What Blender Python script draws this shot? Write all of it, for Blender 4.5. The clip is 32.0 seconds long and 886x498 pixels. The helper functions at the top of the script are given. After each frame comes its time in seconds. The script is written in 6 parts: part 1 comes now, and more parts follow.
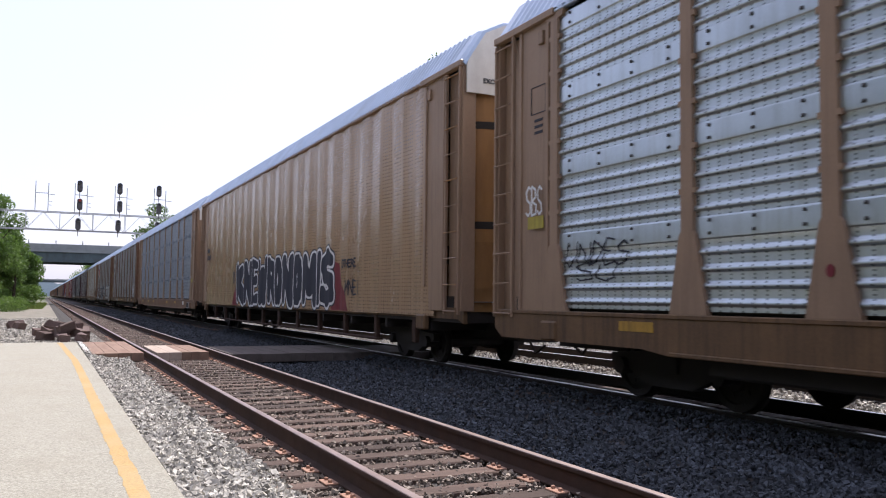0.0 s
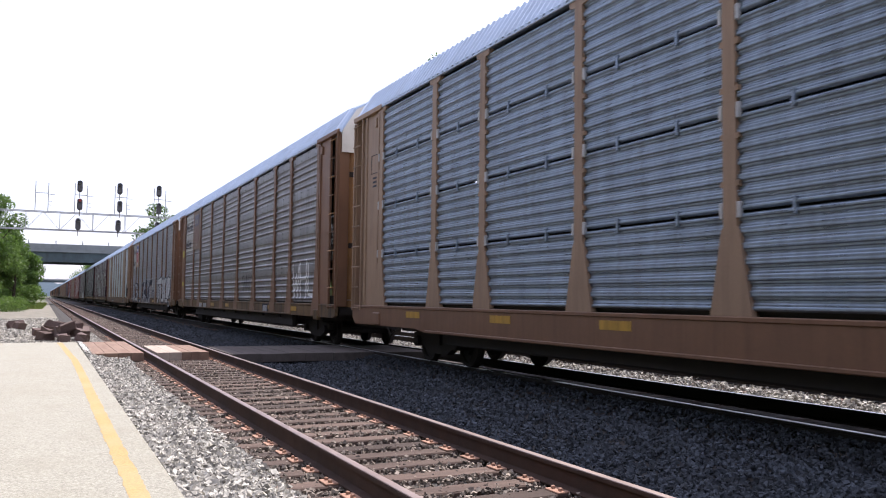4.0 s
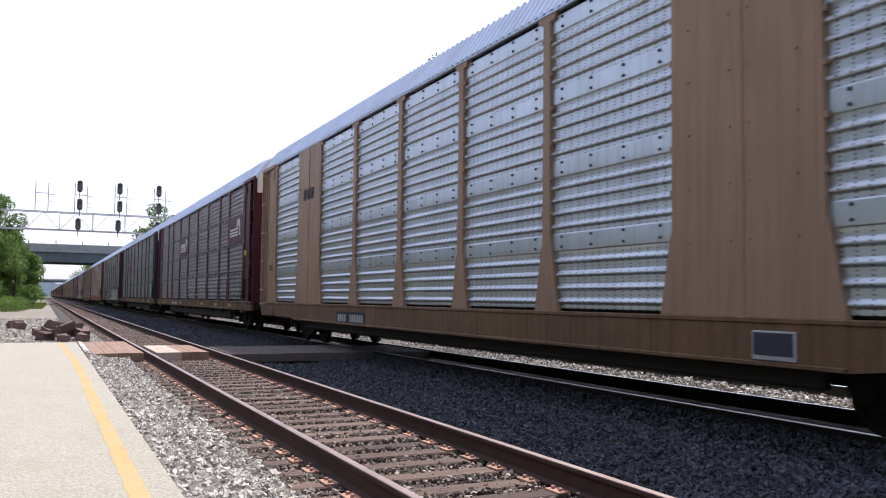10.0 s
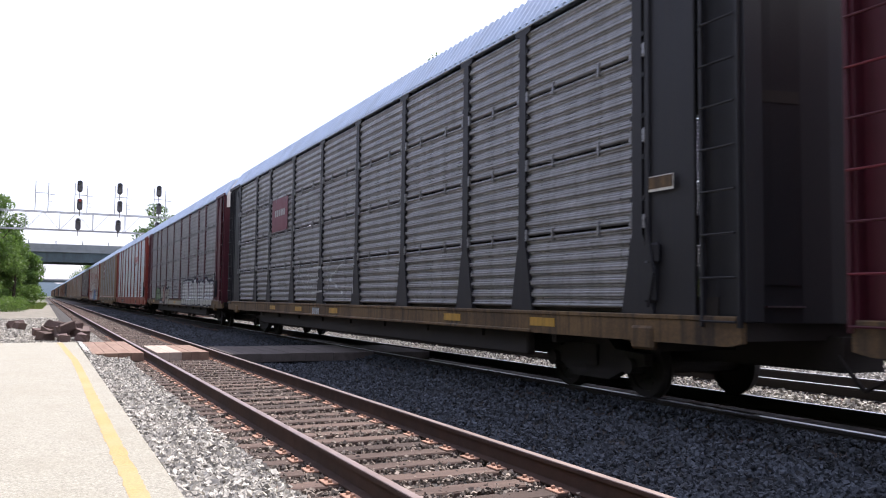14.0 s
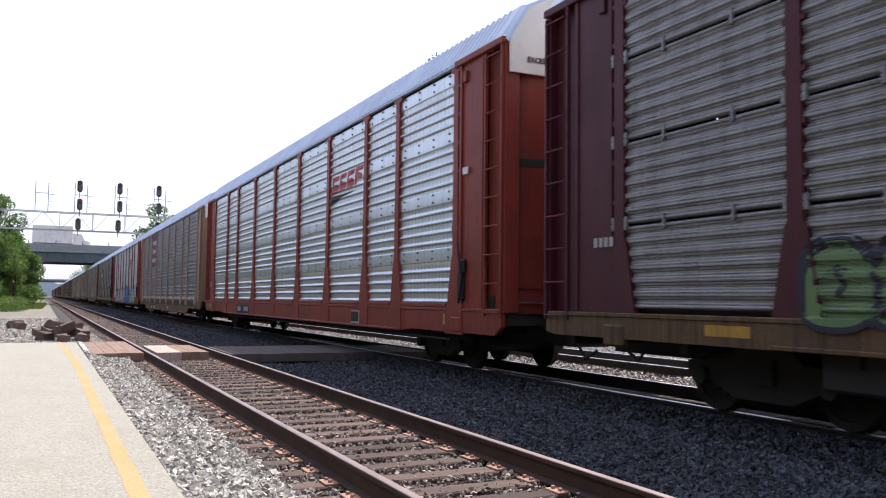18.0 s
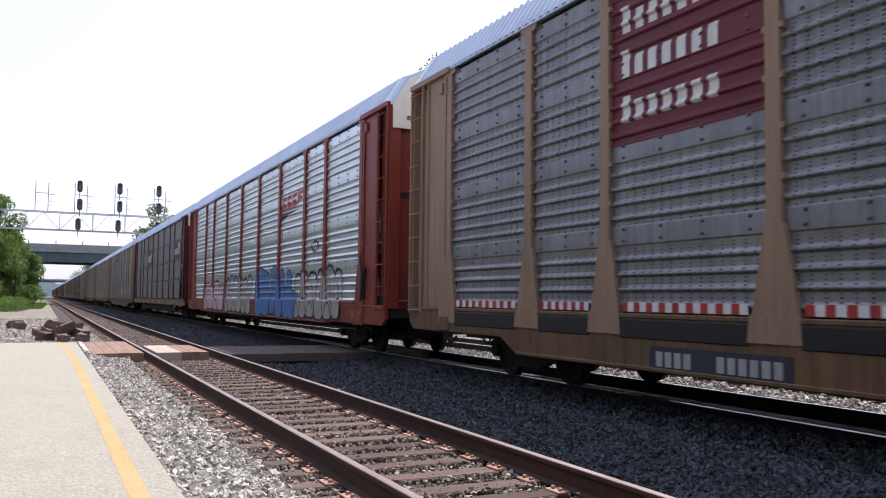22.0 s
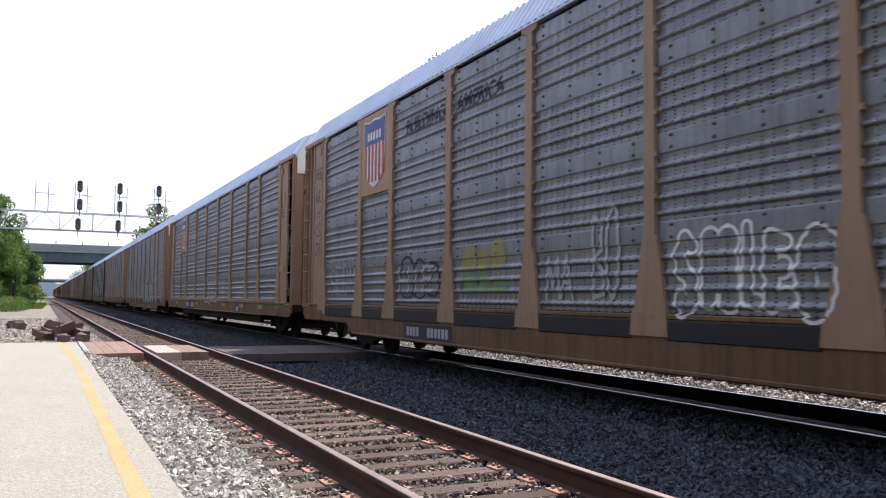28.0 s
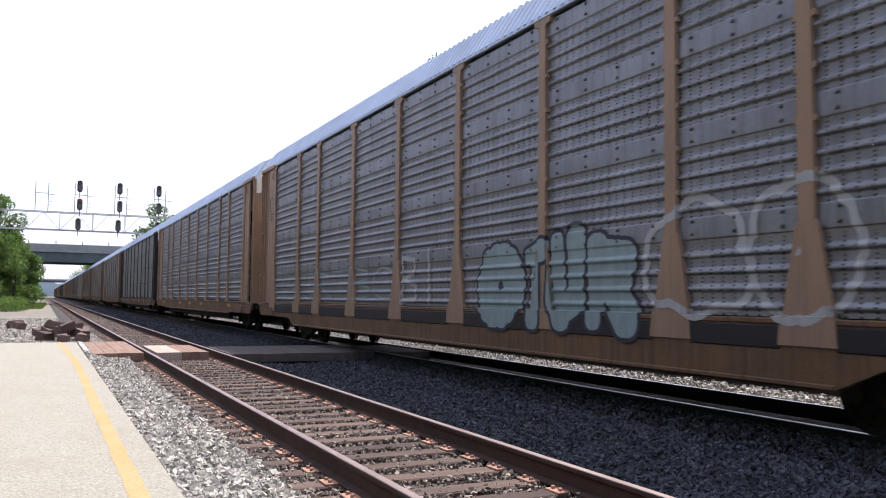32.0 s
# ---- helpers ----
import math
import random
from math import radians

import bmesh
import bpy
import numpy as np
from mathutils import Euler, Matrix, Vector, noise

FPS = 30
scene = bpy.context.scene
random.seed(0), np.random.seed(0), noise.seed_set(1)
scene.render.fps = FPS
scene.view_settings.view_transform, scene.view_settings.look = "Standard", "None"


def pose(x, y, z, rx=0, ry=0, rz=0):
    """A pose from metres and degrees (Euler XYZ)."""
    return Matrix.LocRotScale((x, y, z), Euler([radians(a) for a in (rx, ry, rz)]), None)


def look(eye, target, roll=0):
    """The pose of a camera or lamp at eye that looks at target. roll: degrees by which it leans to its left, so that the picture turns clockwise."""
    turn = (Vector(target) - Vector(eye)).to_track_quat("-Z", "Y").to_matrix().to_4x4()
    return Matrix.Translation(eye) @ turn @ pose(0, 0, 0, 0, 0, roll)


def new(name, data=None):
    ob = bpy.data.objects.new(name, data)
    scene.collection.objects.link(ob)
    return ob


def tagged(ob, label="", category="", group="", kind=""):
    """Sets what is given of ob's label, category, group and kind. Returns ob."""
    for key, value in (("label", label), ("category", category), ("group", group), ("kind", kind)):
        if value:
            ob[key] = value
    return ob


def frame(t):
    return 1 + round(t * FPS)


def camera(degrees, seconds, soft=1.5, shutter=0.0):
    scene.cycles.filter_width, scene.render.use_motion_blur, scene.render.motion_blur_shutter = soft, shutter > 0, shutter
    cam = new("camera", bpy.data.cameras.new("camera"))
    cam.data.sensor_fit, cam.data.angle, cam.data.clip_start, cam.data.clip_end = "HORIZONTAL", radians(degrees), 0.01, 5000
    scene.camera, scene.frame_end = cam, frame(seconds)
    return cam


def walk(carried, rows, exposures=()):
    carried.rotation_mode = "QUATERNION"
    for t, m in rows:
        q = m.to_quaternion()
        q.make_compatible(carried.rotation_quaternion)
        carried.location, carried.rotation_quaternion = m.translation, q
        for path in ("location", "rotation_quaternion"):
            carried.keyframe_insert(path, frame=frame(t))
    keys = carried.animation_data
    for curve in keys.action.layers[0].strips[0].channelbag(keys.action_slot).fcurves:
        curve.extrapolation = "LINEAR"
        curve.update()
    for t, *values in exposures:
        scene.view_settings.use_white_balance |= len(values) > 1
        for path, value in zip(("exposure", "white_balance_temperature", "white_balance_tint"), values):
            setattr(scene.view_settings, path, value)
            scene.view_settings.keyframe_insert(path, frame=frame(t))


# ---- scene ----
# ---------- camera: a still tripod on the platform ----------
EYE = (0.0, 0.0, 1.256)
cam = camera(56.0, 32.0, soft=1.05, shutter=0.1)
TURN = pose(*EYE, 93.488, 0, -25.557) @ pose(0, 0, 0, 0, 0, 0.657)
# the clip's camera opens up when dark cars pass
STOPS = ((0.0, 0.25), (1.0, 0.30), (3.0, 0.39), (6.0, 0.50), (8.0, 0.51), (10.0, 0.36), (11.5, 0.38), (13.5, 0.54), (17.0, 0.49), (18.5, 0.33), (20.0, 0.30), (21.0, 0.35), (23.0, 0.28), (24.0, 0.28), (25.0, 0.39), (28.0, 0.42), (30.0, 0.39), (32.0, 0.41))
walk(cam, [(0.0, TURN), (32.0, TURN)], exposures=[(t, e, 5860, 20) for t, e in STOPS])

# ---------- daylight ----------
SUN_EL, SUN_AZ = radians(56), radians(44)      # azimuth from the line's direction (+y) towards +x
world = bpy.data.worlds.new("sky")
scene.world = world
world.use_nodes = True
wn = world.node_tree
sky = wn.nodes.new("ShaderNodeTexSky")
sky.sky_type, sky.sun_disc = "NISHITA", False
sky.sun_elevation, sky.sun_rotation = SUN_EL, SUN_AZ
sky.air_density, sky.dust_density, sky.ozone_density = 1.0, 2.5, 1.0
haze = wn.nodes.new("ShaderNodeMix")
haze.data_type = "RGBA"
haze.inputs[0].default_value = 0.38
haze.inputs[7].default_value = (14.4, 14.3, 14.9, 1)
wn.links.new(sky.outputs[0], haze.inputs[6])
wn.links.new(haze.outputs[2], wn.nodes["Background"].inputs[0])
wn.nodes["Background"].inputs[1].default_value = 0.105
sun = new("sun", bpy.data.lights.new("sun", "SUN"))
sun.data.energy, sun.data.angle, sun.data.color = 5.0, radians(0.6), (1.0, 0.93, 0.765)
to_sun = Vector((math.cos(SUN_EL) * math.sin(SUN_AZ), math.cos(SUN_EL) * math.cos(SUN_AZ), math.sin(SUN_EL)))
sun.matrix_world = look(to_sun * 100, (0, 0, 0))


# ---------- materials ----------
def node(nt, kind, **values):
    n = nt.nodes.new(kind)
    for key, v in values.items():
        n.inputs[int(key[1:])].default_value = v
    return n


def surface(name, a, b, scale=3.0, fine=40.0, rough=0.6, metal=0.0, bump=0.15, streak=0.0, dirt=(0.05, 0.04, 0.03), grime=0.35, holes=None, island=0.0, stretch=None):
    """Paint, metal, wood or stone: two tones mixed by a broad and a fine noise, dirt in patches or in running streaks, grain in the relief."""
    m = bpy.data.materials.new(name)
    m.use_nodes = True
    nt = m.node_tree
    p = nt.nodes["Principled BSDF"]
    co = nt.nodes.new("ShaderNodeTexCoord")
    info = nt.nodes.new("ShaderNodeObjectInfo")
    shift = nt.nodes.new("ShaderNodeVectorMath")
    shift.operation = "MULTIPLY_ADD"
    nt.links.new(info.outputs["Random"], shift.inputs[0])
    shift.inputs[1].default_value = (31.0, 17.0, 23.0)
    nt.links.new(co.outputs["Object"], shift.inputs[2])
    place = shift.outputs[0]
    if stretch:
        st = nt.nodes.new("ShaderNodeVectorMath")
        st.operation = "MULTIPLY"
        st.inputs[1].default_value = stretch
        nt.links.new(place, st.inputs[0])
        place = st.outputs[0]
    n1 = node(nt, "ShaderNodeTexNoise", _2=scale, _3=5.0, _4=0.6)
    n2 = node(nt, "ShaderNodeTexNoise", _2=fine, _3=4.0, _4=0.65)
    nt.links.new(place, n1.inputs[0])
    nt.links.new(place, n2.inputs[0])
    ramp = nt.nodes.new("ShaderNodeMapRange")
    ramp.inputs[1].default_value, ramp.inputs[2].default_value = 0.3, 0.7
    add = nt.nodes.new("ShaderNodeMath")
    add.operation = "MULTIPLY_ADD"
    add.inputs[1].default_value = 0.45
    nt.links.new(n2.outputs[0], add.inputs[0])
    half = nt.nodes.new("ShaderNodeMath")
    half.operation = "MULTIPLY"
    half.inputs[1].default_value = 0.55
    nt.links.new(n1.outputs[0], half.inputs[0])
    nt.links.new(half.outputs[0], add.inputs[2])
    nt.links.new(add.outputs[0], ramp.inputs[0])
    mix = nt.nodes.new("ShaderNodeMix")
    mix.data_type = "RGBA"
    mix.inputs[6].default_value, mix.inputs[7].default_value = (*a, 1), (*b, 1)
    nt.links.new(ramp.outputs[0], mix.inputs[0])
    colour = mix.outputs[2]
    if island:
        geo = nt.nodes.new("ShaderNodeNewGeometry") if island > 0 else info
        hsv = nt.nodes.new("ShaderNodeHueSaturation")
        mr = nt.nodes.new("ShaderNodeMapRange")
        mr.inputs[3].default_value, mr.inputs[4].default_value = 1 - abs(island), 1 + abs(island)
        nt.links.new(geo.outputs["Random Per Island" if island > 0 else "Random"], mr.inputs[0])
        nt.links.new(mr.outputs[0], hsv.inputs[2])
        nt.links.new(colour, hsv.inputs[4])
        colour = hsv.outputs[0]
    if grime or streak:
        sc = nt.nodes.new("ShaderNodeVectorMath")
        sc.operation = "MULTIPLY"
        sc.inputs[1].default_value = (1, 7.0, 0.5) if streak else (1, 1, 1)
        nt.links.new(place, sc.inputs[0])
        n3 = node(nt, "ShaderNodeTexNoise", _2=1.3, _3=6.0, _4=0.62)
        nt.links.new(sc.outputs[0], n3.inputs[0])
        r3 = nt.nodes.new("ShaderNodeMapRange")
        r3.inputs[1].default_value, r3.inputs[2].default_value = 0.45, 0.72
        r3.inputs[4].default_value = max(streak, grime)
        nt.links.new(n3.outputs[0], r3.inputs[0])
        mx = nt.nodes.new("ShaderNodeMix")
        mx.data_type = "RGBA"
        mx.inputs[7].default_value = (*dirt, 1)
        nt.links.new(r3.outputs[0], mx.inputs[0])
        nt.links.new(colour, mx.inputs[6])
        colour = mx.outputs[2]
    if holes:
        py, fy, pz, fz, depth = holes
        sep = nt.nodes.new("ShaderNodeSeparateXYZ")
        nt.links.new(co.outputs["Object"], sep.inputs[0])
        masks = []
        for axis, pitch, share in ((1, py, fy), (2, pz, fz), (1, 0.5435, 0.76) if py == 0.09 else (1, 0.62, 2.0) if py == 0.16 else (1, 0.62, 0.42), (2, 0, 0.78)):
            if not pitch:
                lt = nt.nodes.new("ShaderNodeMath")
                lt.operation = "LESS_THAN"
                lt.inputs[1].default_value = share if pz > 0.04 and pz < 0.05 else 9.0
                nt.links.new(sep.outputs[axis], lt.inputs[0])
                masks.append(lt.outputs[0])
                continue
            d = nt.nodes.new("ShaderNodeMath")
            d.operation = "DIVIDE"
            d.inputs[1].default_value = pitch
            nt.links.new(sep.outputs[axis], d.inputs[0])
            fr = nt.nodes.new("ShaderNodeMath")
            fr.operation = "FRACT"
            nt.links.new(d.outputs[0], fr.inputs[0])
            lt = nt.nodes.new("ShaderNodeMath")
            lt.operation = "LESS_THAN"
            lt.inputs[1].default_value = share
            nt.links.new(fr.outputs[0], lt.inputs[0])
            masks.append(lt.outputs[0])
        mul = nt.nodes.new("ShaderNodeMath")
        mul.operation = "MULTIPLY"
        nt.links.new(masks[0], mul.inputs[0])
        nt.links.new(masks[1], mul.inputs[1])
        grp = nt.nodes.new("ShaderNodeMapRange")
        grp.inputs[3].default_value, grp.inputs[4].default_value = (0.0 if py == 0.09 else 0.3 * depth), depth
        nt.links.new(masks[2], grp.inputs[0])
        band = nt.nodes.new("ShaderNodeMath")
        band.operation = "MULTIPLY"
        nt.links.new(grp.outputs[0], band.inputs[0])
        nt.links.new(masks[3], band.inputs[1])
        mul2 = nt.nodes.new("ShaderNodeMath")
        mul2.operation = "MULTIPLY"
        nt.links.new(mul.outputs[0], mul2.inputs[0])
        nt.links.new(band.outputs[0], mul2.inputs[1])
        # Holes get a near-black colour, standing for the dark inside the car.
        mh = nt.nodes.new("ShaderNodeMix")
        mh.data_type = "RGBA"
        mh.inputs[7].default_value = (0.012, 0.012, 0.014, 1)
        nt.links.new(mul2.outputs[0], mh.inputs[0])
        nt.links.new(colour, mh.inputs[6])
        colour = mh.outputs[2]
        # the perforations are also part see-through: daylight shows where both sides' holes line up
        solid = nt.nodes.new("ShaderNodeMath")
        solid.operation = "SUBTRACT"
        solid.inputs[0].default_value = 1.0
        nt.links.new(mul2.outputs[0], solid.inputs[1])
        nt.links.new(solid.outputs[0], p.inputs["Alpha"])
    nt.links.new(colour, p.inputs["Base Color"])
    p.inputs["Metallic"].default_value = metal
    if metal == 0:
        p.inputs["Specular IOR Level"].default_value = 0.3      # dust dulls the paint
    rr = nt.nodes.new("ShaderNodeMapRange")
    rr.inputs[3].default_value, rr.inputs[4].default_value = max(0.05, rough - 0.12), min(1, rough + 0.12)
    nt.links.new(n1.outputs[0], rr.inputs[0])
    nt.links.new(rr.outputs[0], p.inputs["Roughness"])
    if bump:
        bp = nt.nodes.new("ShaderNodeBump")
        bp.inputs["Strength"].default_value, bp.inputs["Distance"].default_value = bump, 0.01
        nt.links.new(add.outputs[0], bp.inputs["Height"])
        nt.links.new(bp.outputs[0], p.inputs["Normal"])
    return m


TAN = surface("tan_paint", (0.33, 0.22, 0.145), (0.265, 0.178, 0.12), 1.2, 30, 0.5, 0, 0.05, 0.25, (0.10, 0.068, 0.052))
SILL_TAN = surface("grimy_tan_paint", (0.20, 0.115, 0.055), (0.105, 0.064, 0.036), 1.2, 30, 0.6, 0, 0.08, 0.6, (0.035, 0.025, 0.02))
RUSTY_TAN = surface("rusted_tan_paint", (0.205, 0.108, 0.062), (0.15, 0.082, 0.05), 0.9, 30, 0.5, 0, 0.05, 0.3, (0.075, 0.042, 0.03))
DUSTY = surface("dusty_yellow_paint", (0.30, 0.215, 0.115), (0.13, 0.095, 0.058), 0.9, 30, 0.65, 0, 0.06, 0.9, (0.035, 0.027, 0.022))
OCHRE = surface("ochre_paint", (0.20, 0.122, 0.05), (0.055, 0.037, 0.024), 0.9, 30, 0.65, 0, 0.08, 0.9, (0.022, 0.017, 0.015))
GOLD = surface("golden_paint", (0.37, 0.20, 0.075), (0.31, 0.17, 0.07), 1.2, 30, 0.42, 0, 0.05, 0.4, (0.1, 0.05, 0.03))
MAROON = surface("maroon_paint", (0.078, 0.013, 0.024), (0.055, 0.011, 0.018), 1.2, 30, 0.5, 0, 0.06, 0.4, (0.022, 0.011, 0.012))
BRICK_RED = surface("orange_red_paint", (0.27, 0.041, 0.026), (0.17, 0.032, 0.022), 1.2, 30, 0.46, 0, 0.05, 0.55, (0.07, 0.025, 0.02))
DOOR_RED = surface("dark_red_door_paint", (0.16, 0.018, 0.03), (0.115, 0.015, 0.024), 1.2, 30, 0.45, 0, 0.05, 0.4, (0.045, 0.014, 0.016))
PLATE_YELLOW = surface("lemon_yellow_plate", (0.44, 0.37, 0.05), (0.34, 0.28, 0.045), 4, 30, 0.55, 0, 0, 0.4)
BLACK_PAINT = surface("black_paint", (0.013, 0.013, 0.018), (0.02, 0.02, 0.024), 1.2, 30, 0.55, 0, 0.06, 0.3, (0.028, 0.024, 0.022))
UNDER = surface("underframe_grime_and_shade", (0.026, 0.024, 0.024), (0.042, 0.035, 0.032), 4, 40, 0.8, 0, 0.2)
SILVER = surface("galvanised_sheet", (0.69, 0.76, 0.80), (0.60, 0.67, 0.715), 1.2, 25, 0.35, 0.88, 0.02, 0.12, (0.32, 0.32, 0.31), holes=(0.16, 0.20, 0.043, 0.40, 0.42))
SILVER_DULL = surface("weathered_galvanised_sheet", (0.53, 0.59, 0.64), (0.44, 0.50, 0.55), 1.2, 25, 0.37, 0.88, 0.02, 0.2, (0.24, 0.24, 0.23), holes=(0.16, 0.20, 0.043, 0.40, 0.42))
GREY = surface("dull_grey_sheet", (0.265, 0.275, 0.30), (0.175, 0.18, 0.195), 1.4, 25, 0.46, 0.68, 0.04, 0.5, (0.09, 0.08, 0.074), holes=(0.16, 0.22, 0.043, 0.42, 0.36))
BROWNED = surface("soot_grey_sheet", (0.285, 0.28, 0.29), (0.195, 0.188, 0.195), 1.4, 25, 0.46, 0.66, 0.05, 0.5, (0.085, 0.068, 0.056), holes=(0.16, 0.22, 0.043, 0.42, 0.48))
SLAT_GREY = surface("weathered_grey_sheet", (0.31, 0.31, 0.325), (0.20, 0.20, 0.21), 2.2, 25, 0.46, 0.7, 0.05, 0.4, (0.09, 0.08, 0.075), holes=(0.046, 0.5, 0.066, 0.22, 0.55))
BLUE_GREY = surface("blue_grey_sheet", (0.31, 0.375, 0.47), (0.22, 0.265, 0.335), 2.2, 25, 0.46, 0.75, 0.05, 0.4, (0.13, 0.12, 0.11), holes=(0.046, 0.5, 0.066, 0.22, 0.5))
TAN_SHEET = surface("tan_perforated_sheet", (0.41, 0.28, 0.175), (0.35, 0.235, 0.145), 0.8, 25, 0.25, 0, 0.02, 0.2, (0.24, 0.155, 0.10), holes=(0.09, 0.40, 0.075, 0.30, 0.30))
ROOF = surface("galvanised_roof", (0.46, 0.535, 0.635), (0.37, 0.44, 0.53), 0.9, 20, 0.36, 0.85, 0.04, 0, (0.22, 0.22, 0.21), 0.3)
WHITE = surface("white_paint", (0.78, 0.76, 0.72), (0.66, 0.64, 0.60), 2, 30, 0.5, 0, 0.05, 0.3, (0.3, 0.24, 0.2))
CREAM = surface("cream_paint", (0.52, 0.45, 0.34), (0.42, 0.36, 0.27), 1.2, 30, 0.45, 0, 0.05, 0.4, (0.16, 0.11, 0.08))
CHALK = surface("white_spray_paint", (0.74, 0.75, 0.76), (0.62, 0.63, 0.65), 4, 30, 0.55, 0, 0, 0.25, (0.35, 0.34, 0.33))
GREY_WHITE = surface("worn_white_spray_paint", (0.52, 0.53, 0.54), (0.38, 0.39, 0.41), 3, 30, 0.5, 0.1, 0, 0.4, (0.2, 0.2, 0.2))
FAINT = surface("faded_spray_paint", (0.42, 0.43, 0.44), (0.34, 0.35, 0.36), 4, 30, 0.6, 0, 0, 0.5, (0.2, 0.2, 0.2))
INK = surface("black_spray_paint", (0.030, 0.034, 0.050), (0.042, 0.046, 0.064), 4, 30, 0.78, 0, 0, 0.15, (0.02, 0.02, 0.025))
BLUE_SPRAY = surface("blue_spray_paint", (0.06, 0.17, 0.42), (0.08, 0.20, 0.46), 4, 30, 0.5, 0, 0, 0.2)
THIN_WHITE = surface("thin_white_spray_paint", (0.56, 0.57, 0.585), (0.44, 0.45, 0.47), 1.5, 30, 0.38, 0.7, 0, 0.25, (0.3, 0.3, 0.31))
DULL_SPRAY = surface("dull_grey_spray_paint", (0.20, 0.20, 0.21), (0.14, 0.14, 0.15), 3, 30, 0.5, 0.3, 0, 0.4, (0.08, 0.08, 0.08))
PINK_SPRAY = surface("pale_pink_spray_paint", (0.60, 0.51, 0.55), (0.48, 0.40, 0.43), 2, 30, 0.5, 0, 0, 0.2)
GREEN_SPRAY = surface("pale_green_spray_paint", (0.10, 0.19, 0.065), (0.14, 0.23, 0.10), 4, 30, 0.5, 0.1, 0, 0.5, (0.09, 0.10, 0.085))
YELLOW_SPRAY = surface("yellow_spray_paint", (0.30, 0.27, 0.07), (0.22, 0.21, 0.09), 4, 30, 0.55, 0, 0, 0.6, (0.16, 0.16, 0.15))
MINT_SPRAY = surface("pale_mint_spray_paint", (0.27, 0.36, 0.37), (0.20, 0.27, 0.29), 4, 30, 0.55, 0, 0, 0.5, (0.2, 0.2, 0.2))
SALMON_SPRAY = surface("salmon_spray_paint", (0.32, 0.17, 0.13), (0.25, 0.135, 0.105), 3, 30, 0.5, 0.2, 0, 0.3, (0.12, 0.09, 0.08))
BEIGE_SPRAY = surface("beige_spray_paint", (0.32, 0.30, 0.245), (0.24, 0.225, 0.185), 3, 30, 0.5, 0.1, 0, 0.4, (0.10, 0.085, 0.07))
RED_SPRAY = surface("dark_red_spray_paint", (0.20, 0.02, 0.035), (0.16, 0.02, 0.03), 4, 30, 0.5, 0, 0, 0.15)
YELLOW = surface("yellow_reflector", (0.50, 0.29, 0.04), (0.38, 0.22, 0.04), 4, 30, 0.45, 0, 0, 0.6)
SIGN_RED = surface("faded_red_sign", (0.155, 0.022, 0.043), (0.12, 0.02, 0.036), 2, 30, 0.5, 0, 0.03, 0.3)
RED_MARK = surface("red_marking", (0.42, 0.035, 0.04), (0.36, 0.03, 0.035), 2, 30, 0.45, 0, 0, 0.3)
BLUE_MARK = surface("blue_marking", (0.035, 0.06, 0.25), (0.045, 0.07, 0.28), 2, 30, 0.45, 0, 0, 0.3)
DARK_MARK = surface("dark_marking", (0.035, 0.038, 0.055), (0.05, 0.05, 0.068), 2, 30, 0.75, 0, 0, 0.4)
STEEL = surface("rail_steel_head", (0.50, 0.50, 0.52), (0.40, 0.40, 0.43), 3, 50, 0.3, 0.9, 0.02, 0, (0.2, 0.15, 0.12), 0.3)
DULL_HEAD = surface("dull_rail_head", (0.34, 0.275, 0.26), (0.24, 0.185, 0.17), 3, 50, 0.42, 0.8, 0.03, 0, (0.14, 0.09, 0.07), 0.4)
RUST = surface("rusted_steel", (0.065, 0.038, 0.028), (0.04, 0.026, 0.021), 5, 60, 0.95, 0, 0.3, 0, (0.10, 0.05, 0.03), 0.4)
RUST_BRIGHT = surface("orange_rust", (0.46, 0.27, 0.19), (0.31, 0.17, 0.115), 8, 60, 0.85, 0, 0.3)
TIE_WOOD = surface("weathered_tie_wood", (0.135, 0.09, 0.07), (0.07, 0.048, 0.039), 4, 45, 0.9, 0, 0.5, 0, (0.045, 0.03, 0.025), 0.6, island=-0.4, stretch=(0.35, 3.0, 3.0))
STONE = surface("ballast_stone", (0.51, 0.485, 0.43), (0.31, 0.29, 0.25), 9, 60, 0.85, 0, 0.3, 0, (0.20, 0.165, 0.13), 0.3, island=0.6)
TIE_STONE = surface("dusty_brown_stone", (0.31, 0.262, 0.215), (0.17, 0.135, 0.108), 9, 60, 0.9, 0, 0.4, 0, (0.085, 0.06, 0.047), 0.5, island=0.85)
# Copy of the ballast stone with the train's shade put into its colour.
SHADE_STONE = surface("shade_toned_ballast_stone", (0.080, 0.090, 0.108), (0.032, 0.037, 0.046), 9, 60, 0.7, 0, 0.4, 0, (0.04, 0.04, 0.042), 0.4, island=0.8)
BALLAST_BED = surface("ballast_bed", (0.085, 0.077, 0.07), (0.03, 0.028, 0.027), 22, 70, 0.95, 0, 1.0, 0, (0.07, 0.05, 0.04), 0.4)
CONCRETE = surface("platform_concrete", (0.545, 0.52, 0.43), (0.13, 0.12, 0.095), 55, 170, 0.9, 0, 0.9, 0, (0.29, 0.265, 0.205), 0.5)
LINE_PAINT = surface("worn_yellow_line", (0.58, 0.385, 0.145), (0.29, 0.20, 0.10), 55, 150, 0.85, 0, 0.4, 0, (0.42, 0.34, 0.20), 0.7)
PLANK = surface("crossing_plank", (0.31, 0.205, 0.15), (0.20, 0.13, 0.095), 2.5, 40, 0.85, 0, 0.3, 0, (0.17, 0.095, 0.07), 0.6, stretch=(3.0, 0.4, 3.0))
